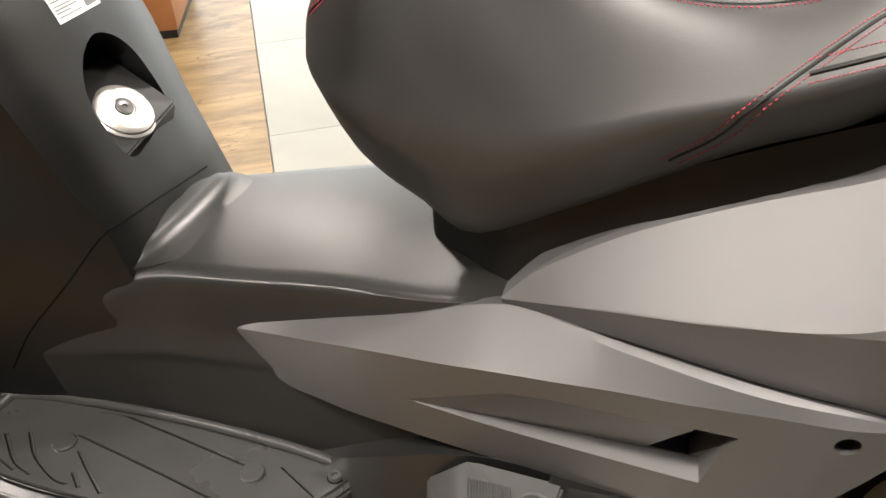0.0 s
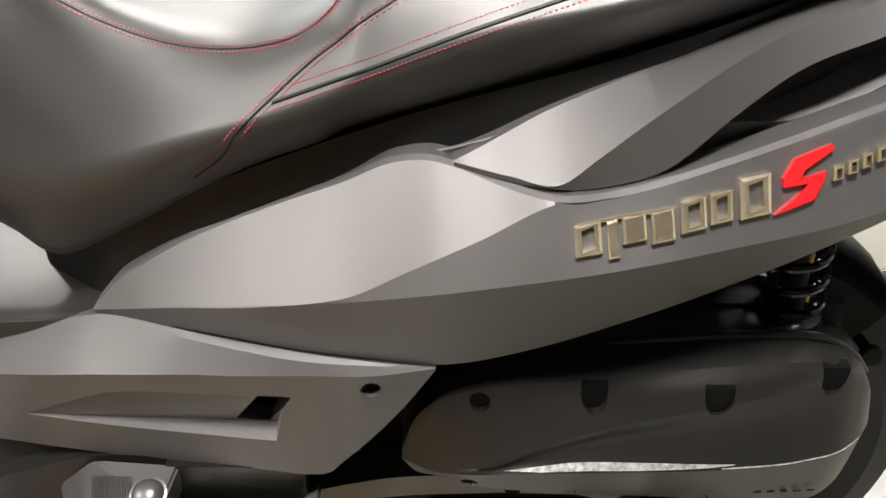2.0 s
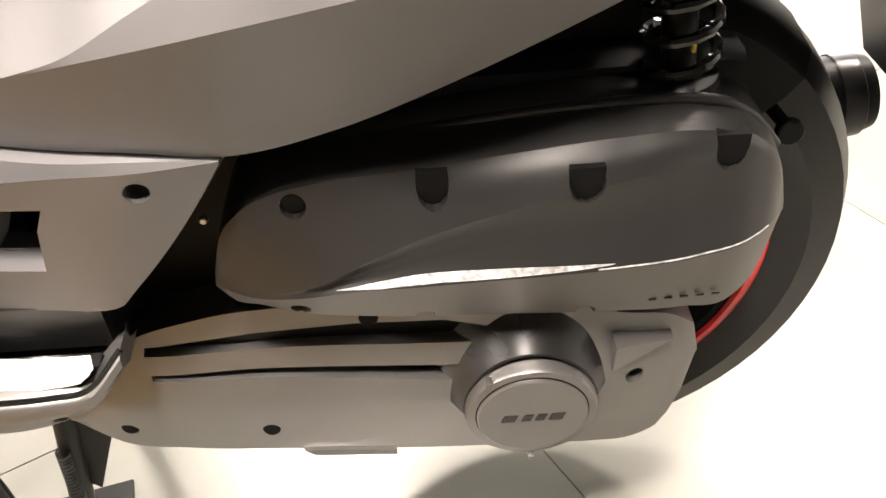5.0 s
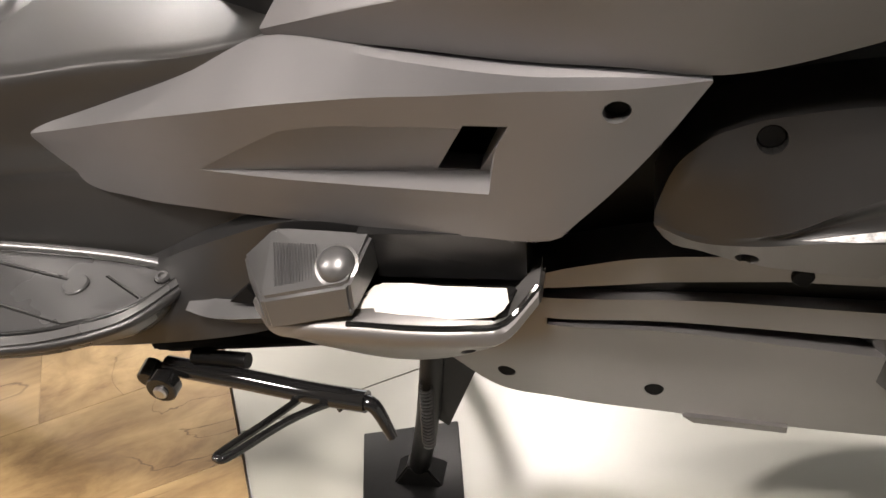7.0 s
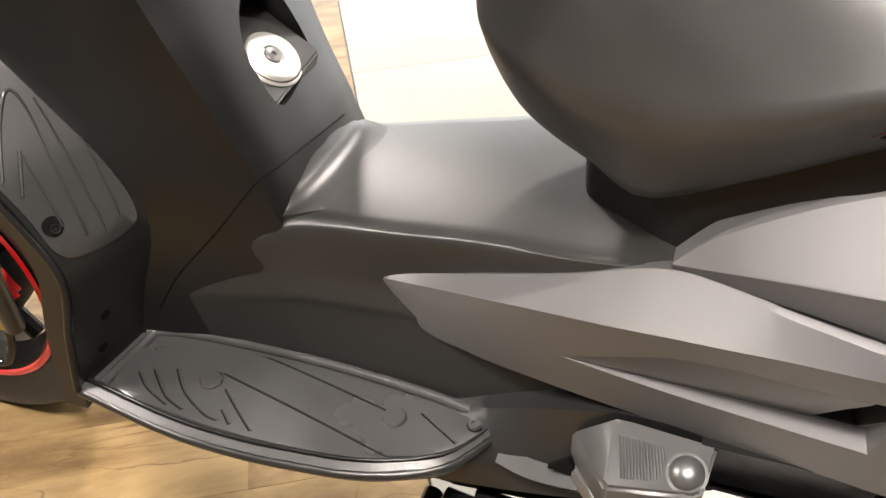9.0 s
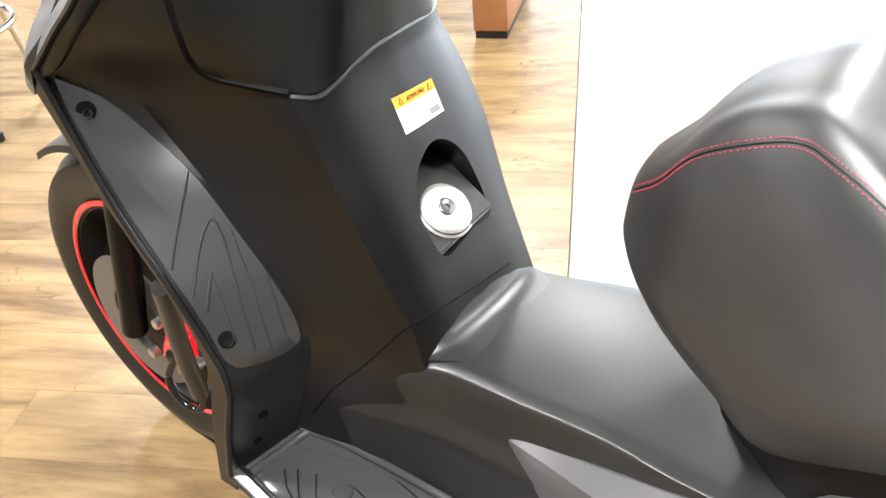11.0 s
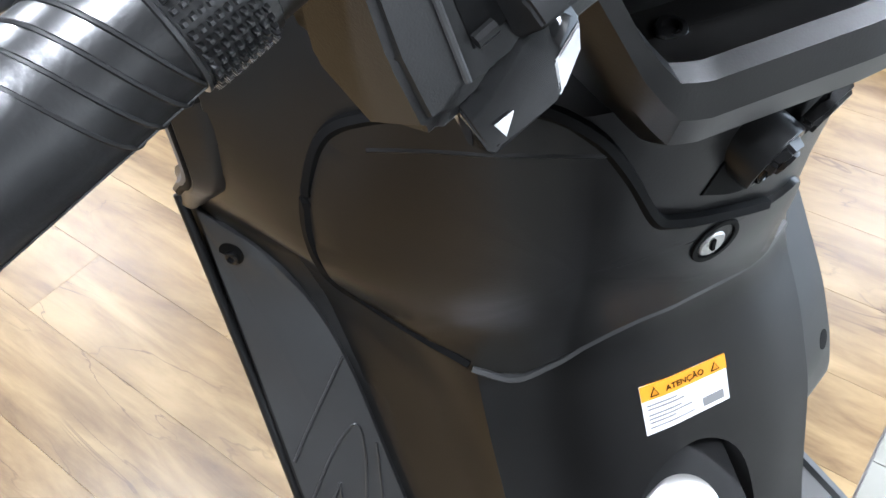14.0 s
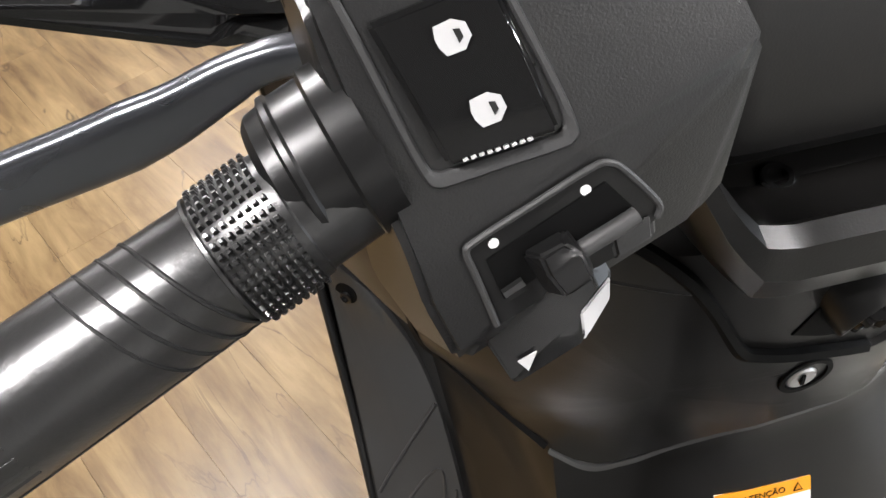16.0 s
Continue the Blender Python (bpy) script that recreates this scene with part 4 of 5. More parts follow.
part("cap_joint", lathe([(0, .0506), (.0012, .0506), (.0012, .0495)], (.427, -.2138, .336), (0, -1, -.03), 48), ENGINE, lid)
for k, (dx, w) in enumerate(((-.022, .012), (-.006, .008), (.006, .008), (.02, .012))):
    part("mark", prism([(.427 + dx - w / 2, -.2178, .3315), (.427 + dx + w / 2, -.2178, .3315), (.427 + dx + w / 2 + .003, -.2178, .3395), (.427 + dx - w / 2 + .003, -.2178, .3395)], (0, -.0012, 0)), FILTER, lid)
for a in (50, 130, 270):
    x, z = .427 + .060 * math.cos(radians(a)), .334 + .060 * math.sin(radians(a))
    part("lug", box((x - .003, -.2175, z - .003), (x + .003, -.208, z + .003), .001), CAST, cvt)
part("rear_fin", prism([(.50, -.20, .398), (.555, -.182, .385), (.50, -.195, .362)], (0, .02, 0)), CAST, cvt)
part("foot_fin", prism([(.21, -.175, .252), (.30, -.175, .244), (.30, -.175, .236), (.22, -.175, .243)], (0, .03, 0)), CAST, cvt)

# air filter cover: screw wells in the face, notches along its top
cut = [lathe([(-.02, 0), (-.02, .0095), (.05, .0095), (.05, 0)], (.253, -.212, .578), (0, 1, 0), 18), lathe([(-.02, 0), (-.02, .007), (.05, .007), (.05, 0)], (.241, -.21, .494), (0, 1, .6), 18)]
bites = ((.352, .023, .573, -.2085), (.460, .026, .571, -.212), (.568, .026, .574, -.188))


def bite(x, w, z, y0, y1, tall=.06):
    u = [(x - w / 2, z + tall), (x - w / 2, z + .016)] + [(x - w / 2 * math.cos(radians(a)), z + .016 - .016 * math.sin(radians(a))) for a in (30, 60, 90, 120, 150)] + [(x + w / 2, z + .016), (x + w / 2, z + tall)]
    return prism([(a, y0, b) for a, b in u], (0, y1 - y0, 0))


for x, w, z, y in bites:
    cut.append(bite(x, w, z, -.27, y + .004))
carve(af, cut, angle=16)
for x, w, z, y in bites:
    part("notch_liner", bite(x, w - .001, z + .0005, y, y + .012, .027), DARKHOLE, af, "black liner of the notch")
# lighter grey put in the colour; floor reflection alone leaves this face dark
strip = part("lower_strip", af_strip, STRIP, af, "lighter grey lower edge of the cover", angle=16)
carve(strip, [lathe([(-.03, 0), (-.03, .008), (.03, .008), (.03, 0)], (x, -.21, z - .004), (0, 1, .5), 16) for x, z in ((.245, .49), (.34, .464), (.47, .444))], angle=16)
part("screw", disc((.253, -.197, .578), (0, -1, 0), .0094, .006), DARKHOLE, af)
# tapered bright inlay on the keel, run on as a thin line
part("keel_strip", inlay(on_af, [(.275, -.225, .511), (.31, -.23, .5175), (.35, -.235, .5225), (.41, -.235, .5235), (.475, -.235, .520), (.475, -.235, .5185), (.41, -.235, .5180), (.35, -.235, .5165), (.31, -.23, .5145)], (0, 1, 0), .0008, rings=3), MOTTLED, af, "bright mottled moulding edge")
part("keel_edge", bead(on_af, [(.47, -.235, .5165), (.52, -.225, .515), (.575, -.21, .514), (.61, -.19, .5135)], (0, 1, 0), .0007, 40, .0002), MOTTLED, af)
for k in range(5):
    x = .52 + .013 * k
    part("mark", prism([(x, -.1995 + .0006 * k, .4535), (x + .006, -.1995 + .0006 * k, .4535), (x + .006, -.201 + .0006 * k, .4565), (x, -.201 + .0006 * k, .4565)], (0, -.0012, 0)), ENGINE, af)

# behind the covers: airbox rim, damper, mudguard, silencer, plate holder
rim_t = [(.25, -.165, .597), (.375, -.165, .612), (.454, -.165, .619), (.546, -.162, .617), (.59, -.155, .597), (.62, -.145, .56)]
part("airbox_rim", rod(rim_t, .0045, n=40), SATIN, scooter, "black airbox rim")
part("airbox", hull([(.2, -.16, .57), (.28, -.15, .604), (.45, -.15, .618), (.56, -.145, .612), (.6, -.14, .58), (.6, -.14, .48), (.25, -.16, .50), (.28, -.05, .604), (.56, -.05, .612), (.6, -.05, .5)], .006), ENGINE, scooter)
damper = new("rear_damper")
damper.parent = scooter
part("coil_spring", coil((.541, -.128, .618), (.522, -.13, .80), .027, 7, .0045, 8), GLOSS, damper, "glossy black coil spring")
part("damper_body", rod([(.542, -.128, .60), (.523, -.13, .80)], .013, n=4, seg=14), ENGINE, damper)
part("spring_seat", disc((.5415, -.128, .612), (-.1, 0, 1), .03, .006), ENGINE, damper)
part("paint_mark", box((.538, -.159, .652), (.5405, -.155, .660), .0005), GOLD, damper)
part("paint_mark", box((.532, -.160, .694), (.5345, -.156, .704), .0005), GOLD, damper)
mg = []
for a in np.linspace(46, 112, 34):
    c, s_ = math.cos(radians(a)), math.sin(radians(a))
    low = .205 + .05 * max(0, (45 - a) / 22)
    prof = [(-.082, low), (-.086, .262), (-.083, .283), (-.06, .300), (0, .306), (.06, .300), (.083, .283), (.086, .262), (.082, low), (.078, low), (.08, .262), (.055, .295), (0, .30), (-.055, .295), (-.08, .262), (-.078, low)]
    mg.append([Vector((.465 + r * c, y, .375 + r * s_)) for y, r in prof])
part("rear_mudguard", tube(mg), ENGINE, scooter, "black rear mudguard")
part("silencer", lathe([(-.25, .03), (-.2, .045), (.10, .047), (.12, .042), (.125, .03), (.10, .026)], (.735, .15, .40), (1, 0, .12), 32), ENGINE, scooter, "black silencer")
part("silencer_cap", lathe([(0, .049), (.024, .048), (.03, .04), (.03, 0)], (.815, .15, .409), (1, 0, .12), 32), SATIN, scooter)
part("plate_holder", hull([(.70, -.09, .80), (.76, -.09, .80), (.80, -.085, .505), (.815, -.085, .505), (.70, .09, .80), (.76, .09, .80), (.80, .085, .505), (.815, .085, .505)], .004), SATIN, scooter, "black plate holder")
part("wheel_clamp", join(rod([(.64, -.06, .55), (.66, -.09, .53)], .006, n=3), disc((.655, -.09, .535), (0, -1, 0), .012, .008)), ENGINE, scooter)

# leg shield: edge strip, foot panel with ribs, screws
part("edge_trim", rod([(-.802, -.249, .902), (-.745, -.248, .766), (-.70, -.248, .70), (-.655, -.248, .628), (-.632, -.25, .575), (-.648, -.257, .50), (-.66, -.263, .43)], .0042, n=60), SATIN, shield, "satin black edge strip")
fp = [(-.80, -.238, .888), (-.765, -.2, .845), (-.71, -.178, .79), (-.65, -.172, .715), (-.60, -.168, .62), (-.605, -.18, .59), (-.635, -.235, .59), (-.66, -.241, .64), (-.72, -.241, .73), (-.775, -.241, .845)]
ahead = (-.8, .1, -.55)
foot_panel = part("foot_panel", inlay(on_shield, fp, ahead, .004, rings=6), FOOTPAD, shield, "grooved black rubber foot panel")
on_panel = tree_of(foot_panel)
for run, r in ((((-.705, -.18, .785), (-.697, -.222, .726), (-.692, -.24, .70)), .0016), (((-.668, -.239, .672), (-.678, -.21, .713), (-.678, -.188, .737), (-.663, -.188, .718), (-.637, -.205, .659), (-.621, -.214, .605)), .0014),
               (((-.628, -.172, .69), (-.614, -.179, .651), (-.603, -.184, .612)), .0012), (((-.66, -.178, .728), (-.625, -.195, .64), (-.612, -.199, .60)), .0012), (((-.664, -.213, .691), (-.657, -.235, .656)), .0016), (((-.662, -.214, .69), (-.635, -.226, .62)), .0012)):
    part("rib", bead(on_panel, run, ahead, r, 36, .0004), FOOTPAD, foot_panel)
for c in ((-.776, -.229, .856), (-.639, -.232, .624)):
    p, n_ = drop(on_panel, c, ahead)
    part("screw_well", lathe([(-.002, .0098), (.0006, .0098), (.0006, 0)], p, n_, 24), DARKHOLE, foot_panel)
    part("screw", lathe([(0, .0055), (.0025, .005), (.003, .003), (.001, .002), (.001, 0)], p + Vector((.002, 0, -.002)), n_, 16), GLOSS, foot_panel)
    q = Vector((p.x, .018 - p.y, p.z))
    nq = Vector((n_.x, -n_.y, n_.z))
    part("screw_well", lathe([(-.009, .0098), (-.0035, .0098), (-.0035, 0)], q, nq, 24), DARKHOLE, shield)
for z, y in ((.50, -.215), (.46, -.225)):
    p, n_ = drop(on_shield, (-.64, y, z), (-1, 0, 0))
    part("screw_well", lathe([(-.002, .0062), (.0006, .0062), (.0006, 0)], p, n_, 16), DARKHOLE, shield)

# joint between leg shield and tunnel
part("joint", bead(on_shield, [(-.476, .06, .604), (-.479, -.02, .615), (-.487, -.09, .620), (-.493, -.108, .617), (-.52, -.134, .58), (-.567, -.156, .525), (-.611, -.163, .471)], (-.9, .4, -.2), .0012, 60, -.0003), DARKHOLE, shield)

# fuel filler recess with its cap
rec = [(-.50, -.043, .715), (-.50, -.036, .742), (-.50, -.016, .768), (-.50, .012, .780), (-.50, .038, .768), (-.50, .054, .740), (-.50, .060, .690), (-.50, .052, .678), (-.50, .0, .664), (-.50, -.034, .664)]
rec = spline(rec + rec[:1], 41)[:-1]
cutter = prism([Vector(p) + Vector((.1, 0, .02)) for p in rec], (-.175, 0, -.035))
carve(shield, [cutter], angle=30)
filler = new("fuel_filler")
filler.parent = scooter
tagged(filler, "silver fuel filler cap in a black recess")
ax = Vector((.62, -.08, .78)).normalized()
part("ledge", hull([(-.500, -.036, .664), (-.492, .055, .684), (-.565, .055, .735), (-.565, -.04, .728), (-.505, -.036, .650), (-.50, .055, .66), (-.575, .055, .70), (-.575, -.04, .70)], .002), DECK, filler)
part("neck", lathe([(-.03, .034), (.004, .034), (.006, .0315)], Vector((-.524, .006, .690)), ax, 36), SILVER, filler)
cap = part("cap", lathe([(-.004, .0315), (.006, .0315), (.0085, .029), (.0095, .025), (.0095, .012), (.0075, .011), (.0075, 0)], Vector((-.524, .006, .692)), ax, 40), SILVER, filler, "brushed silver fuel cap")
part("keyway", lathe([(0, .0095), (.002, .0095), (.003, .008), (.003, .003), (.0012, .0025), (.0012, 0)], Vector((-.524, .006, .692)) + ax * .0075, ax, 24), PEG, cap)

# upper inner panel: glove box lid, ignition panel
back = (-1, 0, -.15)
lid_out = [(-.64, -.166, 1.034), (-.656, -.181, .985), (-.66, -.18, .936), (-.65, -.163, .898), (-.625, -.14, .882), (-.60, -.116, .868), (-.584, -.096, .862), (-.574, -.075, .870), (-.567, -.045, .884), (-.564, -.01, .892), (-.567, .04, .893), (-.578, .085, .89),
           (-.578, .085, .95), (-.565, .05, .958), (-.56, .02, .968), (-.558, -.014, .979), (-.558, -.027, .988), (-.558, -.042, 1.02), (-.561, -.058, 1.048), (-.571, -.078, 1.062), (-.599, -.113, 1.06), (-.625, -.145, 1.05)]
glove = part("glovebox_lid", inlay(on_shield, lid_out, back, .0045, rings=8, n=140), BLACK, scooter, "textured black glovebox lid")
on_glove = tree_of(shield, glove)
part("lid_gap", bead(on_shield, lid_out[13:22] + lid_out[0:6], back, .0043, 150, .0024, ease=10), DARKHOLE, glove)
# pale grey bead stands in for the lamplight glint along the lid's lower bevel
part("lower_edge", bead(on_shield, [(x, y, z - .004) for x, y, z in lid_out[5:12]] + [(-.59, .108, .885)], back, .0032, 70, .0012), PEG, glove, "pale bead drawn as the highlight on the panel edge")
part("facet_edge", bead(on_glove, [(-.60, -.15, 1.036), (-.59, -.118, 1.040), (-.575, -.08, 1.041), (-.56, -.048, 1.038)], back, .0022, 40, -.0014), BLACK, glove)
lock_p, lock_n = drop(on_glove, (-.56, .016, .949), back)
part("lock_recess", lathe([(0, .016), (.0012, .0155), (.0012, .0125), (-.004, .0115), (-.004, 0)], lock_p, lock_n, 28), DARKHOLE, glove)
part("lock", lathe([(-.003, .0088), (.0005, .0088), (.0016, .0076), (.0016, 0)], lock_p + Vector((0, -.002, -.001)), lock_n, 24), STEEL, glove, "silver lock barrel")
part("keyway", box((lock_p.x + .0015, lock_p.y - .0035, lock_p.z - .004), (lock_p.x + .0032, lock_p.y - .0015, lock_p.z + .004), 0), DARKHOLE, glove)
ign = new("ignition_switch")
ign.parent = scooter
tagged(ign, "black ignition switch with a key shutter")
face = Vector((.88, .32, -.35)).normalized()
across = (Vector((0, 1, 0)) - face * face.y).normalized()
up_ = face.cross(across)
hub_p = Vector((-.549, .036, 1.006))


def on_switch(y, z, h=0.0):
    """A place on the switch's face: across, up, out."""
    return hub_p + across * y + up_ * z + face * h


part("recess", inlay(on_shield, [(-.556, .000, .991), (-.556, .014, 1.012), (-.556, .027, 1.030), (-.556, .060, 1.032), (-.556, .090, 1.031), (-.556, .088, 1.022), (-.556, .076, 1.010), (-.556, .056, .987), (-.556, .040, .981), (-.556, .022, .981)], back, .0012, rings=4), DARKHOLE, ign)
part("dial", lathe([(-.02, .0205), (.0005, .0205), (.002, .0195), (.002, .0165), (.0008, .0158), (.0008, 0)], hub_p, face, 40), SATIN, ign, "satin black dial")
part("collar", lathe([(0, .0148), (.003, .0145), (.0042, .0132), (.0042, .0115), (.002, .0108), (.002, 0)], on_switch(.003, -.005), face, 32), GLOSS, ign, "glossy collar round the keyhole")
part("shutter", hull([on_switch(*p) for p in ((-.013, .012, 0), (-.005, .021, 0), (.012, .012, 0), (.004, -.002, 0), (-.009, -.006, 0), (-.011, .011, .009), (-.004, .018, .009), (.009, .011, .009), (.003, 0, .007), (-.007, -.004, .007))], .002), SATIN, ign, "raised black key shutter")
part("arm", hull([on_switch(*p) for p in ((.016, .014, -.004), (.03, .026, -.004), (.05, .026, -.004), (.046, .016, -.004), (.026, -.006, -.004), (.018, .014, .005), (.031, .023, .005), (.046, .023, .005), (.043, .016, .005), (.026, -.003, .004))], .002), SATIN, ign, "black arm of the switch")
part("keyway", box(on_switch(.0015, -.009, .001), on_switch(.0055, -.002, .004), .0003), DARKHOLE, ign)

# warning label
lab_c = [(-.556, -.021, .831), (-.556, .044, .828), (-.5435, .045, .793), (-.5425, -.020, .7935)]


def on_label(u, v, lift=.001):
    a, b, c, d = (Vector(p) for p in lab_c)
    p = (a * (1 - u) + b * u) * (1 - v) + (d * (1 - u) + c * u) * v
    return drop(on_shield, p, (-1, 0, -.3), lift)[0]


def label_quad(u0, v0, u1, v1, lift, n=8):
    return tube([[on_label(u0 + (u1 - u0) * k / n, v, lf) for v, lf in ((v0, 0), (v0, lift), (v1, lift), (v1, 0))] for k in range(n + 1)])


label = part("warning_label", label_quad(0, 0, 1, 1, .0008), WHITE, scooter, "white warning sticker with an orange band")
part("band", label_quad(0, 0, 1, .3, .0012), ORANGE, label, "orange band")
for k, (v, w) in enumerate(((.40, .34), (.48, .42), (.60, .38), (.68, .5), (.76, .3), (.86, .52))):
    part("text_line", label_quad(.05, v, .05 + w, v + .022, .0013), PRINT, label)
part("text_line", label_quad(.68, .72, .93, .90, .0013), PRINT, label)
for u in (.15, .86):
    tri = [on_label(u - .045, .23, .0016), on_label(u + .045, .23, .0016), on_label(u, .07, .0016)]
    part("triangle", rod(tri + [tri[0]], .0004, n=4, seg=5), DARKHOLE, label)
cu = bpy.data.curves.new("warning_word", "FONT")
cu.body, cu.size, cu.align_x, cu.align_y, cu.extrude = "ATENÇÃO", .0062, "CENTER", "CENTER", .0002
word = new("warning_word", cu)
bpy.context.view_layer.update()
me = bpy.data.meshes.new_from_object(word.evaluated_get(bpy.context.evaluated_depsgraph_get()))
bpy.data.objects.remove(word)
ux = (on_label(.9, .16) - on_label(.1, .16)).normalized()
uy = (on_label(.5, .02) - on_label(.5, .3)).normalized()
m = Matrix.Identity(4)
m.col[0], m.col[1], m.col[2] = (*ux, 0), (*uy, 0), (*ux.cross(uy), 0)
m.translation = on_label(.5, .165, .0016)
me.materials.append(DARKHOLE)
word = new("printed_word", me)
word.parent, word.matrix_local = label, m

# dash above the leg shield
dash_prof = [(-.575, 1.030), (-.552, 1.040), (-.538, 1.048), (-.531, 1.066), (-.534, 1.083), (-.544, 1.087), (-.552, 1.080), (-.60, 1.070), (-.625, 1.075), (-.620, 1.093), (-.580, 1.093), (-.572, 1.105), (-.570, 1.14), (-.585, 1.185), (-.66, 1.22), (-.76, 1.18), (-.76, 1.04)]
loops = []
for k_, y in enumerate(np.linspace(-.11, .20, 40)):
    rise = float(np.interp(y, (-.11, -.085, -.068, -.054, -.040, -.025), (.12, .09, .055, .026, .005, 0)))
    dx = -.02 * min(1, max(0, (-.04 - y) / .05)) - .35 * max(0, y - .06) ** 1.4
    loops.append([Vector((x + dx, y, z + rise * (1.0 if k < 7 else .15))) for k, (x, z) in enumerate(dash_prof)])
dash = part("dash_panel", tube(loops), BLACK, scooter, "textured black dashboard surround", angle=28)
part("screw", join(lathe([(0, .0085), (.002, .0085), (.003, .0075), (.003, .005), (.0005, .0045), (.0005, 0)], (-.585, -.008, 1.0735), (.25, 0, 1), 24)), GLOSS, dash)

# left handlebar end, in its own frame: X inward along the bar, Y up the switch face, Z towards the rider
bar = new("handlebar")
bar.parent = scooter
tagged(bar, "handlebar end with grip, lever and switch housing")
m = Matrix.Identity(4)
m.col[0], m.col[1], m.col[2] = (-.179, .950, .258, 0), (-.281, -.300, .912, 0), (.943, .091, .321, 0)
m.translation = (-.449, -.165, 1.214)
bar.matrix_local = m


def mm(*p):
    return Vector(p) / 1000


def up(x, y, z):
    """A place on the upper facet of the housing, which leans back."""
    return mm(x, y - .03 * max(0, y - 7), z - .11 * max(0, y - 7))


def low(x, y, z):
    """A place on the lower facet, which tucks under."""
    d = .115 * max(0, 6 - y)
    return mm(x + .2 * d, y - .5 * d, z - d)


housing = part("switch_housing", hull([mm(-9.5, 66, -8.5), mm(-10.5, 60, -6), mm(-17.5, 7, 0), mm(-19.8, -8, -1.2), mm(-20.4, -26, -3.2), mm(-18, -29, -6), mm(36, 66, -7), mm(62, 48, -5), mm(73.5, 19, -1.4), mm(74.4, 8.5, 0), mm(58.2, -24.8, -10), mm(46, -28.5, -8),
                                       mm(-12, 66, -45), mm(76, 45, -45), mm(79, 4, -40), mm(58, -24, -35), mm(-29, -6, -30), mm(-27, -26, -24), mm(40, -27, -35)], .0022), HOUSING, bar, "textured black switch housing")
rim_pts = spline([(x, y, 0) for x, y in [(-4.4, 72), (-4.3, 58), (-5.2, 34), (-5.4, 22), (-4.2, 18.6), (-.5, 17.2), (10, 14.9), (23, 11.9), (26.6, 12.0), (28.4, 14.6), (28.9, 25), (28.4, 45), (28.2, 62)]], 72)
mid = Vector((12, 45, 0))
hoops = [[up(*(mid + (p - mid) * k).xy, z) for p in rim_pts] for k, z in ((1.03, -1.5), (1.02, .9), (1.0, 1.5), (.93, 1.5), (.90, 1.0), (.89, -1.5))]
part("bezel", tube(hoops, cap=False), BEZEL, bar, "grey rocker surround")
part("rocker_well", tube([[up(*(mid + (p - mid) * k).xy, -.4) for p in rim_pts] for k in (.9, .05)], cap=False), DARKHOLE, bar)
part("rocker", hull([up(-.6, 56, 2.6), up(26, 52, 2.6), up(24.4, 16.6, 4.4), up(.0, 22.2, 4.4), up(1.6, 41, 1.6), up(26, 31.5, 1.6), up(-.6, 56, -1), up(26, 52, -1), up(24.4, 16.6, -1), up(0, 22.2, -1)], .0012), GLOSS, bar, "glossy black headlight rocker switch")
part("rocker_line", rod([up(1.4, 41, 2.2), up(26, 31.5, 2.2)], .0004, n=6, seg=5), DARKHOLE, bar)


def icon(cx, cy, s, z):
    pts = [(-.5, .55), (.1, .5), (.45, .2), (.45, -.25), (.1, -.55), (-.5, -.45), (-.62, -.1), (-.62, .2)]
    hole = [(.0, .22), (.2, .12), (.2, -.16), (.0, -.28)]
    outer_ = [mm(cx + s * a, cy + s * b, z) for a, b in pts]
    return tube([outer_, [p + mm(0, 0, .3) for p in outer_]]), tube([[mm(cx + s * a, cy + s * b, z + .25) for a, b in hole], [mm(cx + s * a, cy + s * b, z + .45) for a, b in hole]])


for cx, cy, s in ((13.4, 29.3, 6.6), (13.9, 45.3, 6.6)):
    a, b = icon(cx, cy - .7, s, 2.2 if cy < 35 else -.6)
    lampmark = part("lamp_mark", a, MARK, bar, "white printed lamp symbol")
    part("inner_mark", b, GLOSS, lampmark)
for k in range(9):
    part("text_mark", box(mm(3.2 + 1.75 * k, 21.3 - .42 * k, 2.2), mm(4.3 + 1.75 * k, 21.9 - .42 * k, 3.05 + .04 * k), 0), MARK, bar)
part("turn_plate", hull([low(x, y, z) for x, y in ((-6, 2), (-3, 3), (27, 4.2), (32, 3), (34.5, -1), (38.6, -13), (37, -17), (30, -21), (-8.5, -21)) for z in (-1, .5)], .0006), SATIN, bar, "raised indicator switch plate")
part("plate_rim", rod([low(x, y, 1.0) for x, y in ((-8.5, -20), (-6.6, -4), (-5.9, 1.2), (-3, 2.6), (12, 3.3), (27, 3.9), (31.5, 2.6), (34.2, -1.5), (38.2, -13), (36.8, -16.5))], .0009, n=60, seg=8), BEZEL, bar, "grey raised rim of the switch plate")
part("slide_slot", hull([low(-3, -3, .3), low(29, -1, .3), low(33, -12, .3), low(-4, -15, .3), low(-3, -3, .9), low(29, -1, .9), low(33, -12, .9), low(-4, -15, .9)], .0002), DARKHOLE, bar)
part("slide_bar", rod([low(14, -12.4, 3.2), low(20, -12.0, 3.2), low(26, -11.9, 3.2), low(32, -11.8, 3.0)], .0023, n=14, seg=10), BEZEL, bar, "dark grey slider")
part("slide_bar", rod([low(-3.5, -13.2, 2.2), low(2, -12.8, 2.2)], .0018, n=4, seg=8), SATIN, bar)
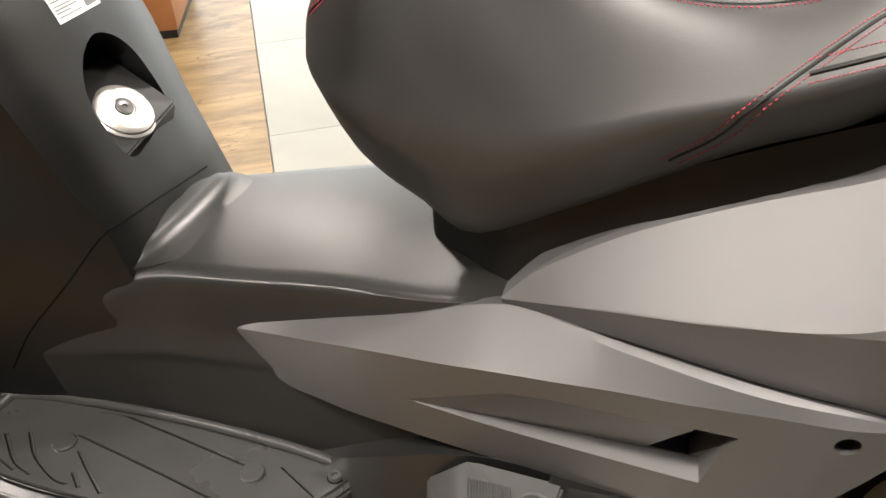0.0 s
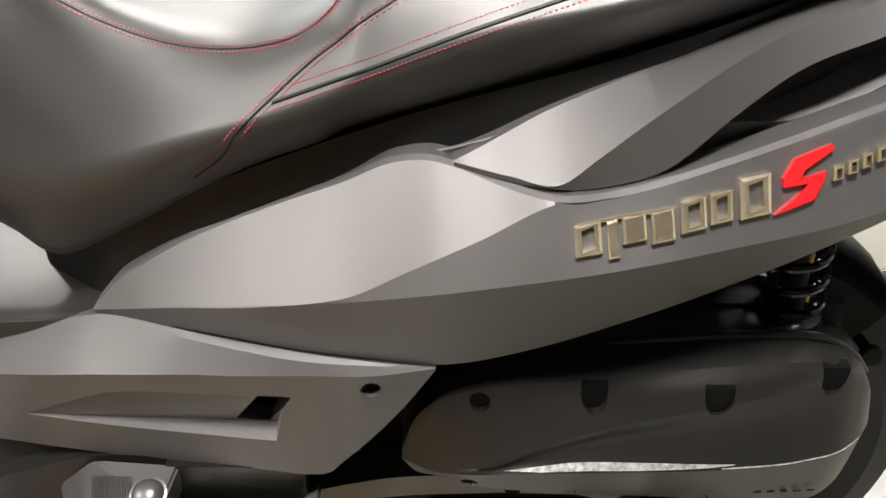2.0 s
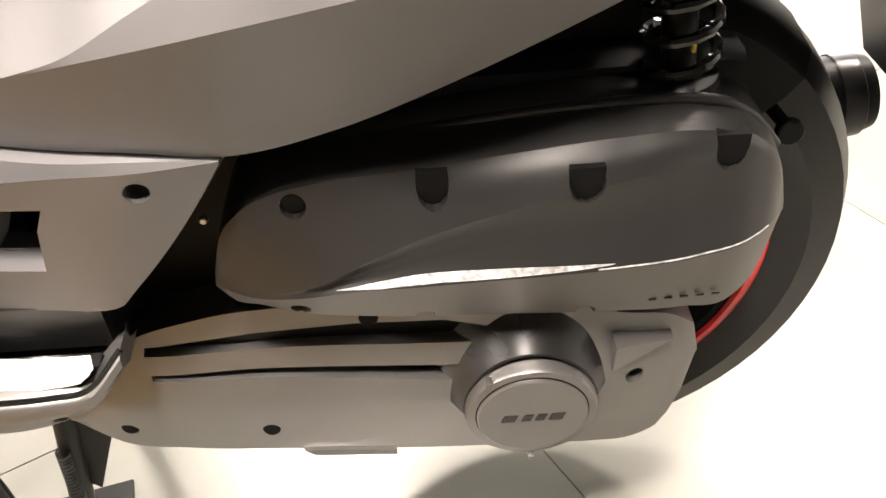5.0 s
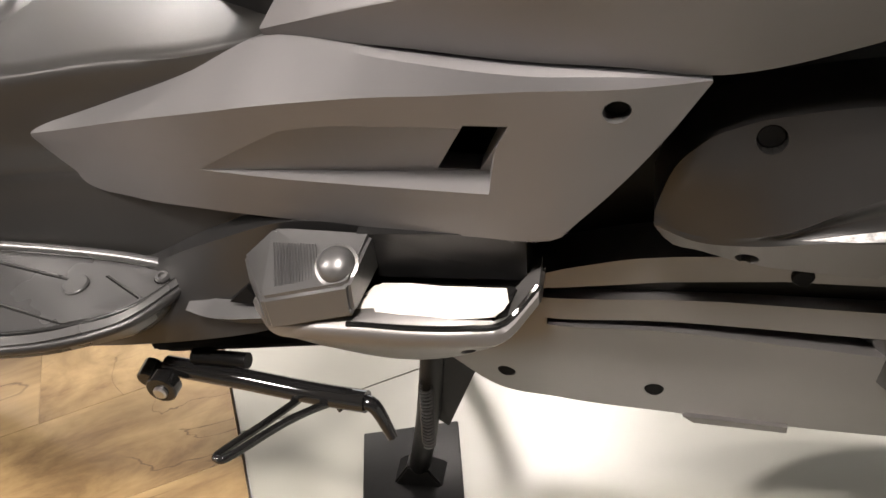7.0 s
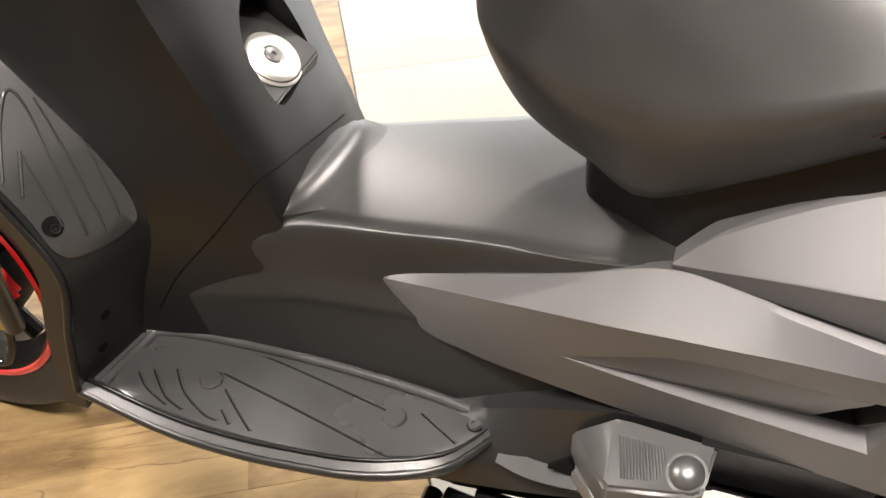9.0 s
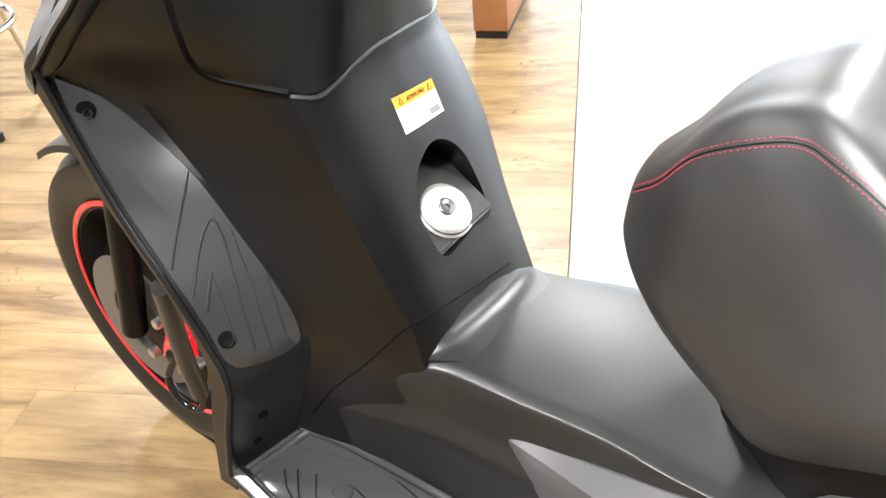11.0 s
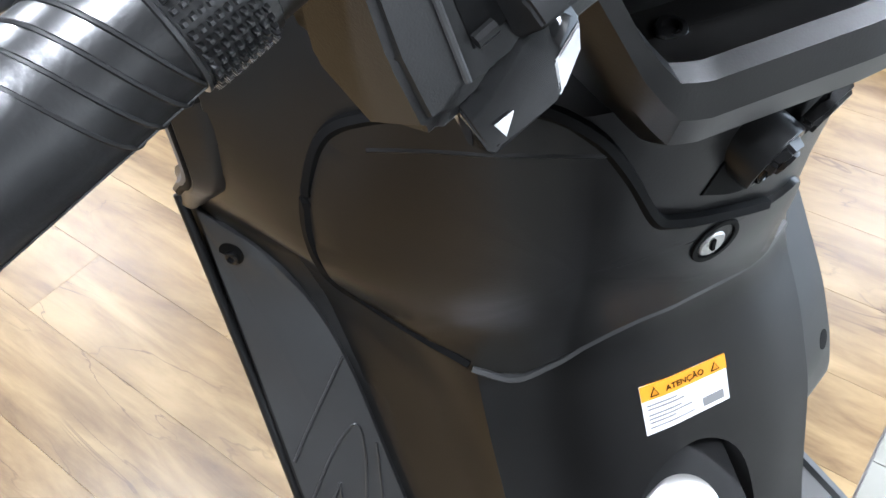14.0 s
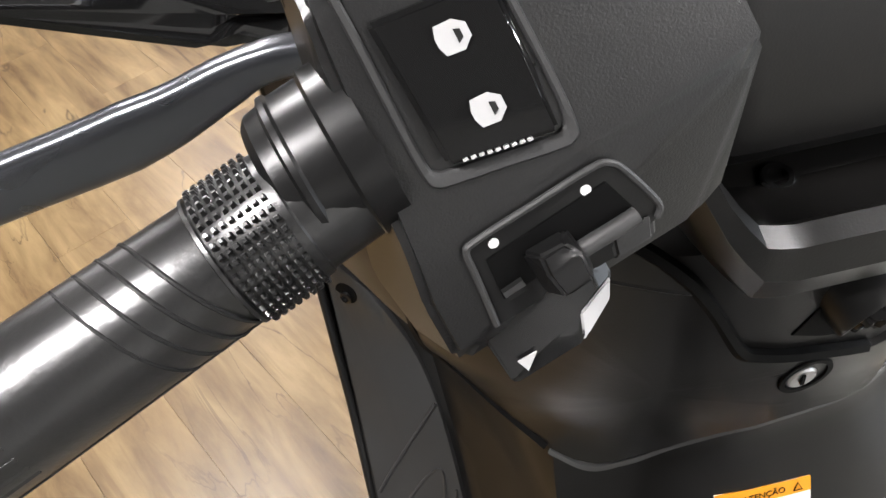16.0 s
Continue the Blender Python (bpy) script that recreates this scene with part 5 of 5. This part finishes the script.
part("turn_knob", hull([low(4.6, -6, .5), low(16.4, -6, .5), low(18.6, -19, .5), low(5.2, -19.4, .5), low(7.6, -5.4, 7.5), low(13.6, -5.6, 7.5), low(16.0, -8.6, 9.8), low(15.6, -15.8, 10.8), low(8.0, -16.6, 10.8), low(7.0, -9.8, 10.0)], .0008), SATIN, bar, "satin black indicator knob")
for x, y in ((.4, -.3), (24.2, -.5)):
    part("arrow_mark", lathe([(0, .0013), (.0003, .0013), (.0003, 0)], low(x, y, .55), (0, -.11, 1), 12), WHITE, bar)
part("switch_end", hull([low(24, -14, -2), low(38, -13, -2), low(36, -22, -2), low(22, -22, -2), low(25, -15, 1.4), low(36, -14, 1.2), low(34, -21, 1.0), low(24, -21, 1.2)], .0008), BEZEL, bar)
part("horn_button", hull([low(-13.5, -19, -4), low(22, -19, -4), low(-12.8, -26, 0), low(-12.6, -36, 3), low(-11.4, -37.4, 3), low(7, -35.0, 5), low(9.6, -27.4, 4), low(21.6, -24.6, 0), low(-13, -37, -8), low(20, -33, -10), low(14.4, -16.5, 1)], .0008), GLOSS, bar, "glossy black horn button")
part("horn_face", hull([low(9.9, -27.0, 4.6), low(20.9, -24.4, 1), low(18.4, -30.5, 1), low(7.4, -34.9, 5.2), low(10, -28, 1), low(20, -26, -2), low(18, -31, -2), low(8, -34.8, 2)], .0005), MARK, bar, "pale grey side of the horn button")
part("horn_mark", hull([low(-8.9, -30.7, 3.4), low(-3.6, -30.4, 3.9), low(-7.8, -34.4, 3.8), low(-8.9, -30.7, 3.9), low(-3.6, -30.4, 4.4), low(-7.8, -34.4, 4.3)], 0), MARK, bar)

ga, gb_ = mm(-15, 25, -16), mm(-150, 19, -2)
gd = (gb_ - ga).normalized()
part("flange", lathe([(-.004, .0), (-.004, .0212), (.0035, .0212), (.0045, .0198), (.0120, .0194), (.0128, .0202), (.0142, .0201), (.0150, .0186), (.0185, .0180), (.0200, .0163), (.0205, .0155), (.0205, 0)], mm(-15, 28.5, -19), (-1, .02, .02), 56), SATIN, bar, "satin black grip flange")
grip_prof = [(.0, .0155), (.019, .0155), (.0195, .0162), (.036, .0162), (.037, .0156), (.06, .016), (.09, .0166), (.12, .017), (.1205, .0178), (.126, .018), (.128, .015), (.128, 0)]
grip = part("grip", lathe(grip_prof, ga, gd, 40), GRIP, bar, "black rubber grip with studded band")
q = Vector((0, 0, 1)).rotation_difference(gd)
verts, faces = [], []
for i in range(8):
    for j in range(40):
        a = 2 * math.pi * j / 40
        k = len(verts)
        for r_, w in ((.0158, .00068), (.0176, .00042)):
            for da, dz in ((-1, -1), (1, -1), (1, 1), (-1, 1)):
                b = a + da * w / r_
                verts.append(ga + q @ Vector((r_ * math.cos(b), r_ * math.sin(b), .0222 + i * .0020 + dz * w)))
        faces += [[k + v for v in f] for f in ((4, 5, 6, 7), (0, 1, 5, 4), (1, 2, 6, 5), (2, 3, 7, 6), (3, 0, 4, 7))]
me = bpy.data.meshes.new("studs")
me.from_pydata(verts, [], faces)
me.materials.append(GRIP)
studs = tagged(new("studs", me), kind="stuff")
studs.parent = grip
part("seam", lathe([(0, .0157), (.0003, .0166), (.0012, .0166), (.0015, .0158)], ga + gd * .0375, gd, 40), GRIP, grip)
for a in (-1.05, 2.1):
    part("parting_line", rod([ga + q @ Vector((r_ * math.cos(a), r_ * math.sin(a), h)) for h, r_ in ((.038, .0157), (.06, .0161), (.09, .0167), (.119, .0171))], .00035, n=16, seg=5), GRIP, grip)
for k in range(4):
    pts = [ga + q @ Vector((.0158 * math.cos(a), .0158 * math.sin(a), .044 + k * .006 + .0055 * a)) for a in np.linspace(-1.5, 3.2, 24)]
    part("rib", rod(pts, .0006, n=40, seg=6), PIPING, grip)
for k in range(14):
    a = 2 * math.pi * k / 28 - .6
    part("rib", rod([ga + q @ Vector((.0162 * math.cos(a), .0162 * math.sin(a), .094)), ga + q @ Vector((.0166 * math.cos(a), .0166 * math.sin(a), .119))], .0008, n=2, seg=5), GRIP, grip)
inv = m.inverted()
pts = spline([(-.533, -.192, 1.219), (-.534, -.209, 1.2185), (-.534, -.222, 1.2145), (-.533, -.242, 1.207), (-.532, -.265, 1.2015), (-.53, -.295, 1.1965), (-.522, -.345, 1.190), (-.505, -.37, 1.188)], 44)
loops = []
for i, p in enumerate(pts):
    w = float(np.interp(i, (0, 8, 14, 22, 43), (.0055, .0062, .0085, .0112, .0098)))
    loops.append([inv @ (p + Vector((.0050 * math.copysign(abs(math.cos(a)) ** .6, math.cos(a)), 0, w * math.copysign(abs(math.sin(a)) ** .7, math.sin(a))))) for a in np.linspace(0, 2 * math.pi, 20, endpoint=False)])
part("lever", tube(loops), LEVER, bar, "dark grey metal brake lever")
part("lever_perch", hull([mm(16, 74, -30), mm(-14, 74, -32), mm(-18, 56, -40), mm(16, 52, -30), mm(16, 74, -62), mm(-14, 74, -62), mm(-16, 56, -60), mm(16, 52, -60)], .004), SATIN, bar)

# front: fork, brake, mudguard, fairing edge
part("front_mudguard", tube([[Vector((-1.16 + r * math.cos(radians(a)), y, .306 + r * math.sin(radians(a)))) for y, r in ((-.065, .313), (-.062, .324), (0, .336), (.062, .324), (.065, .313), (0, .33))] for a in np.linspace(20, 122, 26)]), SATIN, scooter, "black front mudguard")
for sgn in (1, -1):
    part("fork_leg", rod([(-1.16, sgn * -.085, .30), (-1.02, sgn * -.085, .72)], .022, n=4, seg=16), ENGINE, scooter)
part("hub", lathe([(-.05, 0), (-.05, .045), (-.035, .06), (-.03, .13), (0, .135), (.03, .13), (.035, .06), (.05, .045), (.05, 0)], (-1.16, 0, .306), (0, 1, 0), 40), ENGINE, scooter)
part("brake_disc", lathe([(-.0025, .07), (-.0025, .128), (.0025, .128), (.0025, .07), (-.0025, .07)], (-1.16, -.068, .306), (0, 1, 0), 48), PEG, scooter, "steel front brake disc")
part("brake_caliper", hull([(-1.075, -.062, .30), (-1.03, -.062, .375), (-.975, -.062, .385), (-.945, -.062, .33), (-1.0, -.062, .285), (-1.06, -.108, .305), (-1.025, -.108, .362), (-.98, -.108, .37), (-.96, -.108, .33), (-1.0, -.108, .297)], .007), RED, scooter, "red brake caliper")
part("caliper_bridge", hull([(-1.03, -.10, .335), (-.985, -.10, .345), (-.98, -.10, .32), (-1.02, -.10, .312), (-1.025, -.118, .333), (-.99, -.118, .34), (-.985, -.118, .323), (-1.018, -.118, .316)], .003), ENGINE, scooter, "black caliper bridge")
for x, z in ((-1.075, .305), (-1.03, .385), (-.945, .345), (-.99, .30)):
    part("caliper_bolt", disc((x, -.10, z), (0, -1, 0), .009, .014), STEEL, scooter)
part("caliper_bracket", hull([(-1.06, -.075, .25), (-.97, -.075, .27), (-.99, -.075, .31), (-1.05, -.075, .31), (-1.06, -.09, .25), (-.97, -.09, .27), (-.99, -.09, .31), (-1.05, -.09, .31)], .003), GOLD, scooter, "brass-toned caliper bracket")
part("brake_hose", rod([(-1.0, -.112, .335), (-1.02, -.125, .29), (-1.01, -.125, .25), (-.97, -.115, .24), (-.95, -.1, .33), (-.93, -.09, .45)], .006, n=30), GLOSS, scooter)
for k in range(5):
    a = radians(72 * k + 20)
    part("spoke", rod([(-1.16 + .03 * math.cos(a), 0, .306 + .03 * math.sin(a)), (-1.16 + .18 * math.cos(a), 0, .306 + .18 * math.sin(a))], .014, n=3, seg=8), ENGINE, scooter)
    part("spoke", rod([(.465 + .03 * math.cos(a), 0, .375 + .03 * math.sin(a)), (.465 + .18 * math.cos(a), 0, .375 + .18 * math.sin(a))], .014, n=3, seg=8), ENGINE, scooter)
gap_line = spline([(-.660, -.229, 1.16), (-.672, -.231, 1.125), (-.682, -.2325, 1.075), (-.688, -.234, 1.03), (-.694, -.235, .997), (-.712, -.2385, .976), (-.745, -.2425, .950), (-.78, -.247, .920), (-.802, -.249, .902)], 60)
step_line = spline([(-.655, -.196, 1.155), (-.664, -.200, 1.12), (-.672, -.207, 1.075), (-.680, -.216, 1.025), (-.695, -.220, .985), (-.716, -.2245, .963), (-.745, -.2315, .938), (-.778, -.240, .908), (-.798, -.246, .896)], 60)
nose_line = spline([(-.79, -.200, 1.12), (-.80, -.203, 1.085), (-.81, -.206, 1.04), (-.82, -.207, .99), (-.828, -.208, .955), (-.842, -.222, .928), (-.862, -.231, .895), (-.86, -.238, .872), (-.835, -.245, .868)], 60)
side, rim = [], []
for g, i_, f in zip(gap_line, step_line, nose_line):
    m = (g + f) / 2 + Vector((0, -.003, 0))
    side.append([g + Vector((-.004, -.0015, 0)), g + Vector((-.008, -.003, 0)), m, f, f + Vector((-.06, .04, -.02)), f + Vector((-.06, .06, -.02)), f + Vector((0, .02, 0)), g + Vector((-.012, .012, 0))])
    n_ = Vector((.75, -.63, -.2)).normalized()
    rim.append([g + Vector((.001, .001, 0)), g + n_ * .003 + Vector((.002, .003, 0)), g * .3 + i_ * .7 + n_ * .0045, i_ + n_ * .004, i_ + Vector((.002, .005, 0)) + n_ * .0005, i_ - n_ * .006, g - n_ * .008])
side_bm = tube(side)
side_right = mirror_bm(side_bm)
part("front_fairing", side_bm, PAINT, scooter, "grey painted front fairing side", angle=40)
part("front_fairing", side_right, PAINT, scooter, angle=40)
part("fairing_gap", rod([g + Vector((-.002, .0012, 0)) for g in gap_line], .0028, n=60), DARKHOLE, scooter)
rim_ob = part("shield_rim", tube(rim), BLACK, shield, "raised textured rim of the leg shield", angle=40)
p, n_ = drop(tree_of(rim_ob), (-.681, -.218, 1.064), (-.9, .3, -.2))
part("screw_well", lathe([(-.002, .0115), (.0006, .0115), (.0006, 0)], p, n_, 20), DARKHOLE, shield)
part("fairing_rib", rod([(-.73, -.235, .66), (-.80, -.2, .50), (-.83, -.18, .40)], .012, n=12), SATIN, scooter)
part("upper_fairing", hull([(-.62, -.40, 1.235), (-.62, -.309, 1.202), (-.62, -.264, 1.186), (-.62, -.24, 1.172), (-.62, -.20, 1.172), (-.66, -.40, 1.30), (-.70, -.2, 1.28), (-.70, -.42, 1.26), (-.72, -.24, 1.17)], .006), GLOSS, scooter, "glossy black upper fairing edge")

# ---- furniture seen beyond ----
def bar_stool():
    top = tagged(new("bar_stool"), "chrome tubular bar stool with a foot ring and black feet", "stool")
    for k in range(4):
        a = radians(45 + 90 * k)
        c, s_ = math.cos(a), math.sin(a)
        part("leg", rod([(.285 * c, .285 * s_, .014), (.262 * c, .262 * s_, .2), (.20 * c, .20 * s_, .55), (.16 * c, .16 * s_, .72)], .0125, n=16, seg=12), CHROME, top)
        part("foot_cap", disc((.287 * c, .287 * s_, 0), (0, 0, 1), .016, .03), RUBBER, top)
    part("foot_ring", rod([(.262 * math.cos(a), .262 * math.sin(a), .315) for a in np.linspace(0, 2 * math.pi, 33)], .011, n=64, seg=10), CHROME, top)
    part("seat", lathe([(0, 0), (0, .17), (.02, .19), (.05, .18), (.06, .12), (.06, 0)], (0, 0, .72), (0, 0, 1), 32), RUBBER, top)
    return top


stool = bar_stool()
stool.matrix_world = pose(-3.07, .47, 0, 0, 0, -51)

desk = tagged(new("desk"), "brown wood-veneer desk end panel on a black plinth", "desk")
part("end_panel", box((-.065, 0, .03), (.065, .5, .72), .003), CABINET, desk)
part("plinth", box((-.06, .005, 0), (.06, .49, .03), .002), RUBBER, desk)
part("top", box((-.09, -.02, .72), (.09, .62, .75), .004), CABINET, desk)
desk.matrix_world = pose(-1.825, 1.885, 0, 0, 0, 24)

counter = tagged(new("counter"), "dark laminate counter standing on the wood floor", "counter")
part("end_panel", box((-.07, -.07, 0), (0, 0, 1.0), .003), DARKWOOD, counter)
part("front_panel", box((-1.2, -.065, 0), (-.07, -.02, 1.0), .003), DARKWOOD, counter)
part("top", box((-1.25, -.12, 1.0), (.05, .3, 1.03), .004), DARKWOOD, counter)
counter.matrix_world = pose(-2.93, -.09, 0, 0, 0, 24)

# ---- floor coverings, plank by plank and tile by tile ----
L, W, T = 1.22, .1825, .012
bm = box((0, 0, -T), (L - .0003, W - .0003, 0), 0)
bmesh.ops.bevel(bm, geom=[e for e in bm.edges if all(abs(v.co.z) < 1e-6 for v in e.verts)], offset=.0004, segments=1, affect="EDGES")
plank_mesh = bpy.data.meshes.new("plank")
bm.to_mesh(plank_mesh)
bm.free()
plank_mesh.materials.append(WOOD)
rng, rng2 = random.Random(3), random.Random(4)
starts = {j: .2 + .8 * rng.random() for j in range(-18, 30)}
outer_planks = []


def in_room(m, lx, ly, z=0.0):
    c = [m @ Vector((a, b, 0)) for a in (0, lx) for b in (0, ly)]
    return all(-7.99 < p.x < 4.99 and -6.99 < p.y < 5.99 for p in c)


for j in range(-44, 58):
    v = .815 - W * 10 + j * W
    u = EDGE - L * (starts[j] if j in starts else .2 + .8 * rng2.random())
    first = True
    while u > -10.8:
        p = floor_pose(u, v)
        lx = EDGE - u - .002 if first else L
        if j in starts and u > -5.6 and -4.4 < p.translation.x < 1.5 and -2.6 < p.translation.y < 4.6:
            ob = new("plank", plank_mesh)
            ob.parent = ground
            ob.matrix_local = p
            ob.scale.x = lx / L
        elif in_room(p, lx, W):
            outer_planks.append((p, lx - .0003, W - .0003))
        first = False
        u -= L


def slabs(name, places, mat):
    """The pieces far from the camera, joined."""
    verts, faces = [], []
    for m, lx, ly in places:
        k = len(verts)
        verts += [m @ Vector((a, b, c)) for c in (-T, 0) for a, b in ((0, 0), (lx, 0), (lx, ly), (0, ly))]
        faces += [[k + q for q in f] for f in ((4, 5, 6, 7), (0, 1, 5, 4), (1, 2, 6, 5), (2, 3, 7, 6), (3, 0, 4, 7))]
    me = bpy.data.meshes.new(name)
    me.from_pydata(verts, [], faces)
    me.materials.append(mat)
    ob = tagged(new(name, me), kind="stuff")
    ob.parent = ground


slabs("outer_planks", outer_planks, WOOD)
TS_ = .745
bm = box((0, 0, -T), (TS_ - .0015, TS_ - .0015, 0), 0)
bmesh.ops.bevel(bm, geom=[e for e in bm.edges if all(abs(v.co.z) < 1e-6 for v in e.verts)], offset=.0005, segments=1, affect="EDGES")
tile_mesh = bpy.data.meshes.new("tile")
bm.to_mesh(tile_mesh)
bm.free()
tile_mesh.materials.append(TILE)
outer_tiles = []
for i in range(12):
    for j in range(-14, 15):
        p = floor_pose(EDGE + .002 + i * TS_, .125 + (j - 2) * TS_)
        if i < 6 and -4 < j < 7:
            ob = new("tile", tile_mesh)
            ob.parent = ground
            ob.matrix_local = p
        elif in_room(p, TS_, TS_):
            outer_tiles.append((p, TS_ - .0015, TS_ - .0015))
slabs("outer_tiles", outer_tiles, TILE)
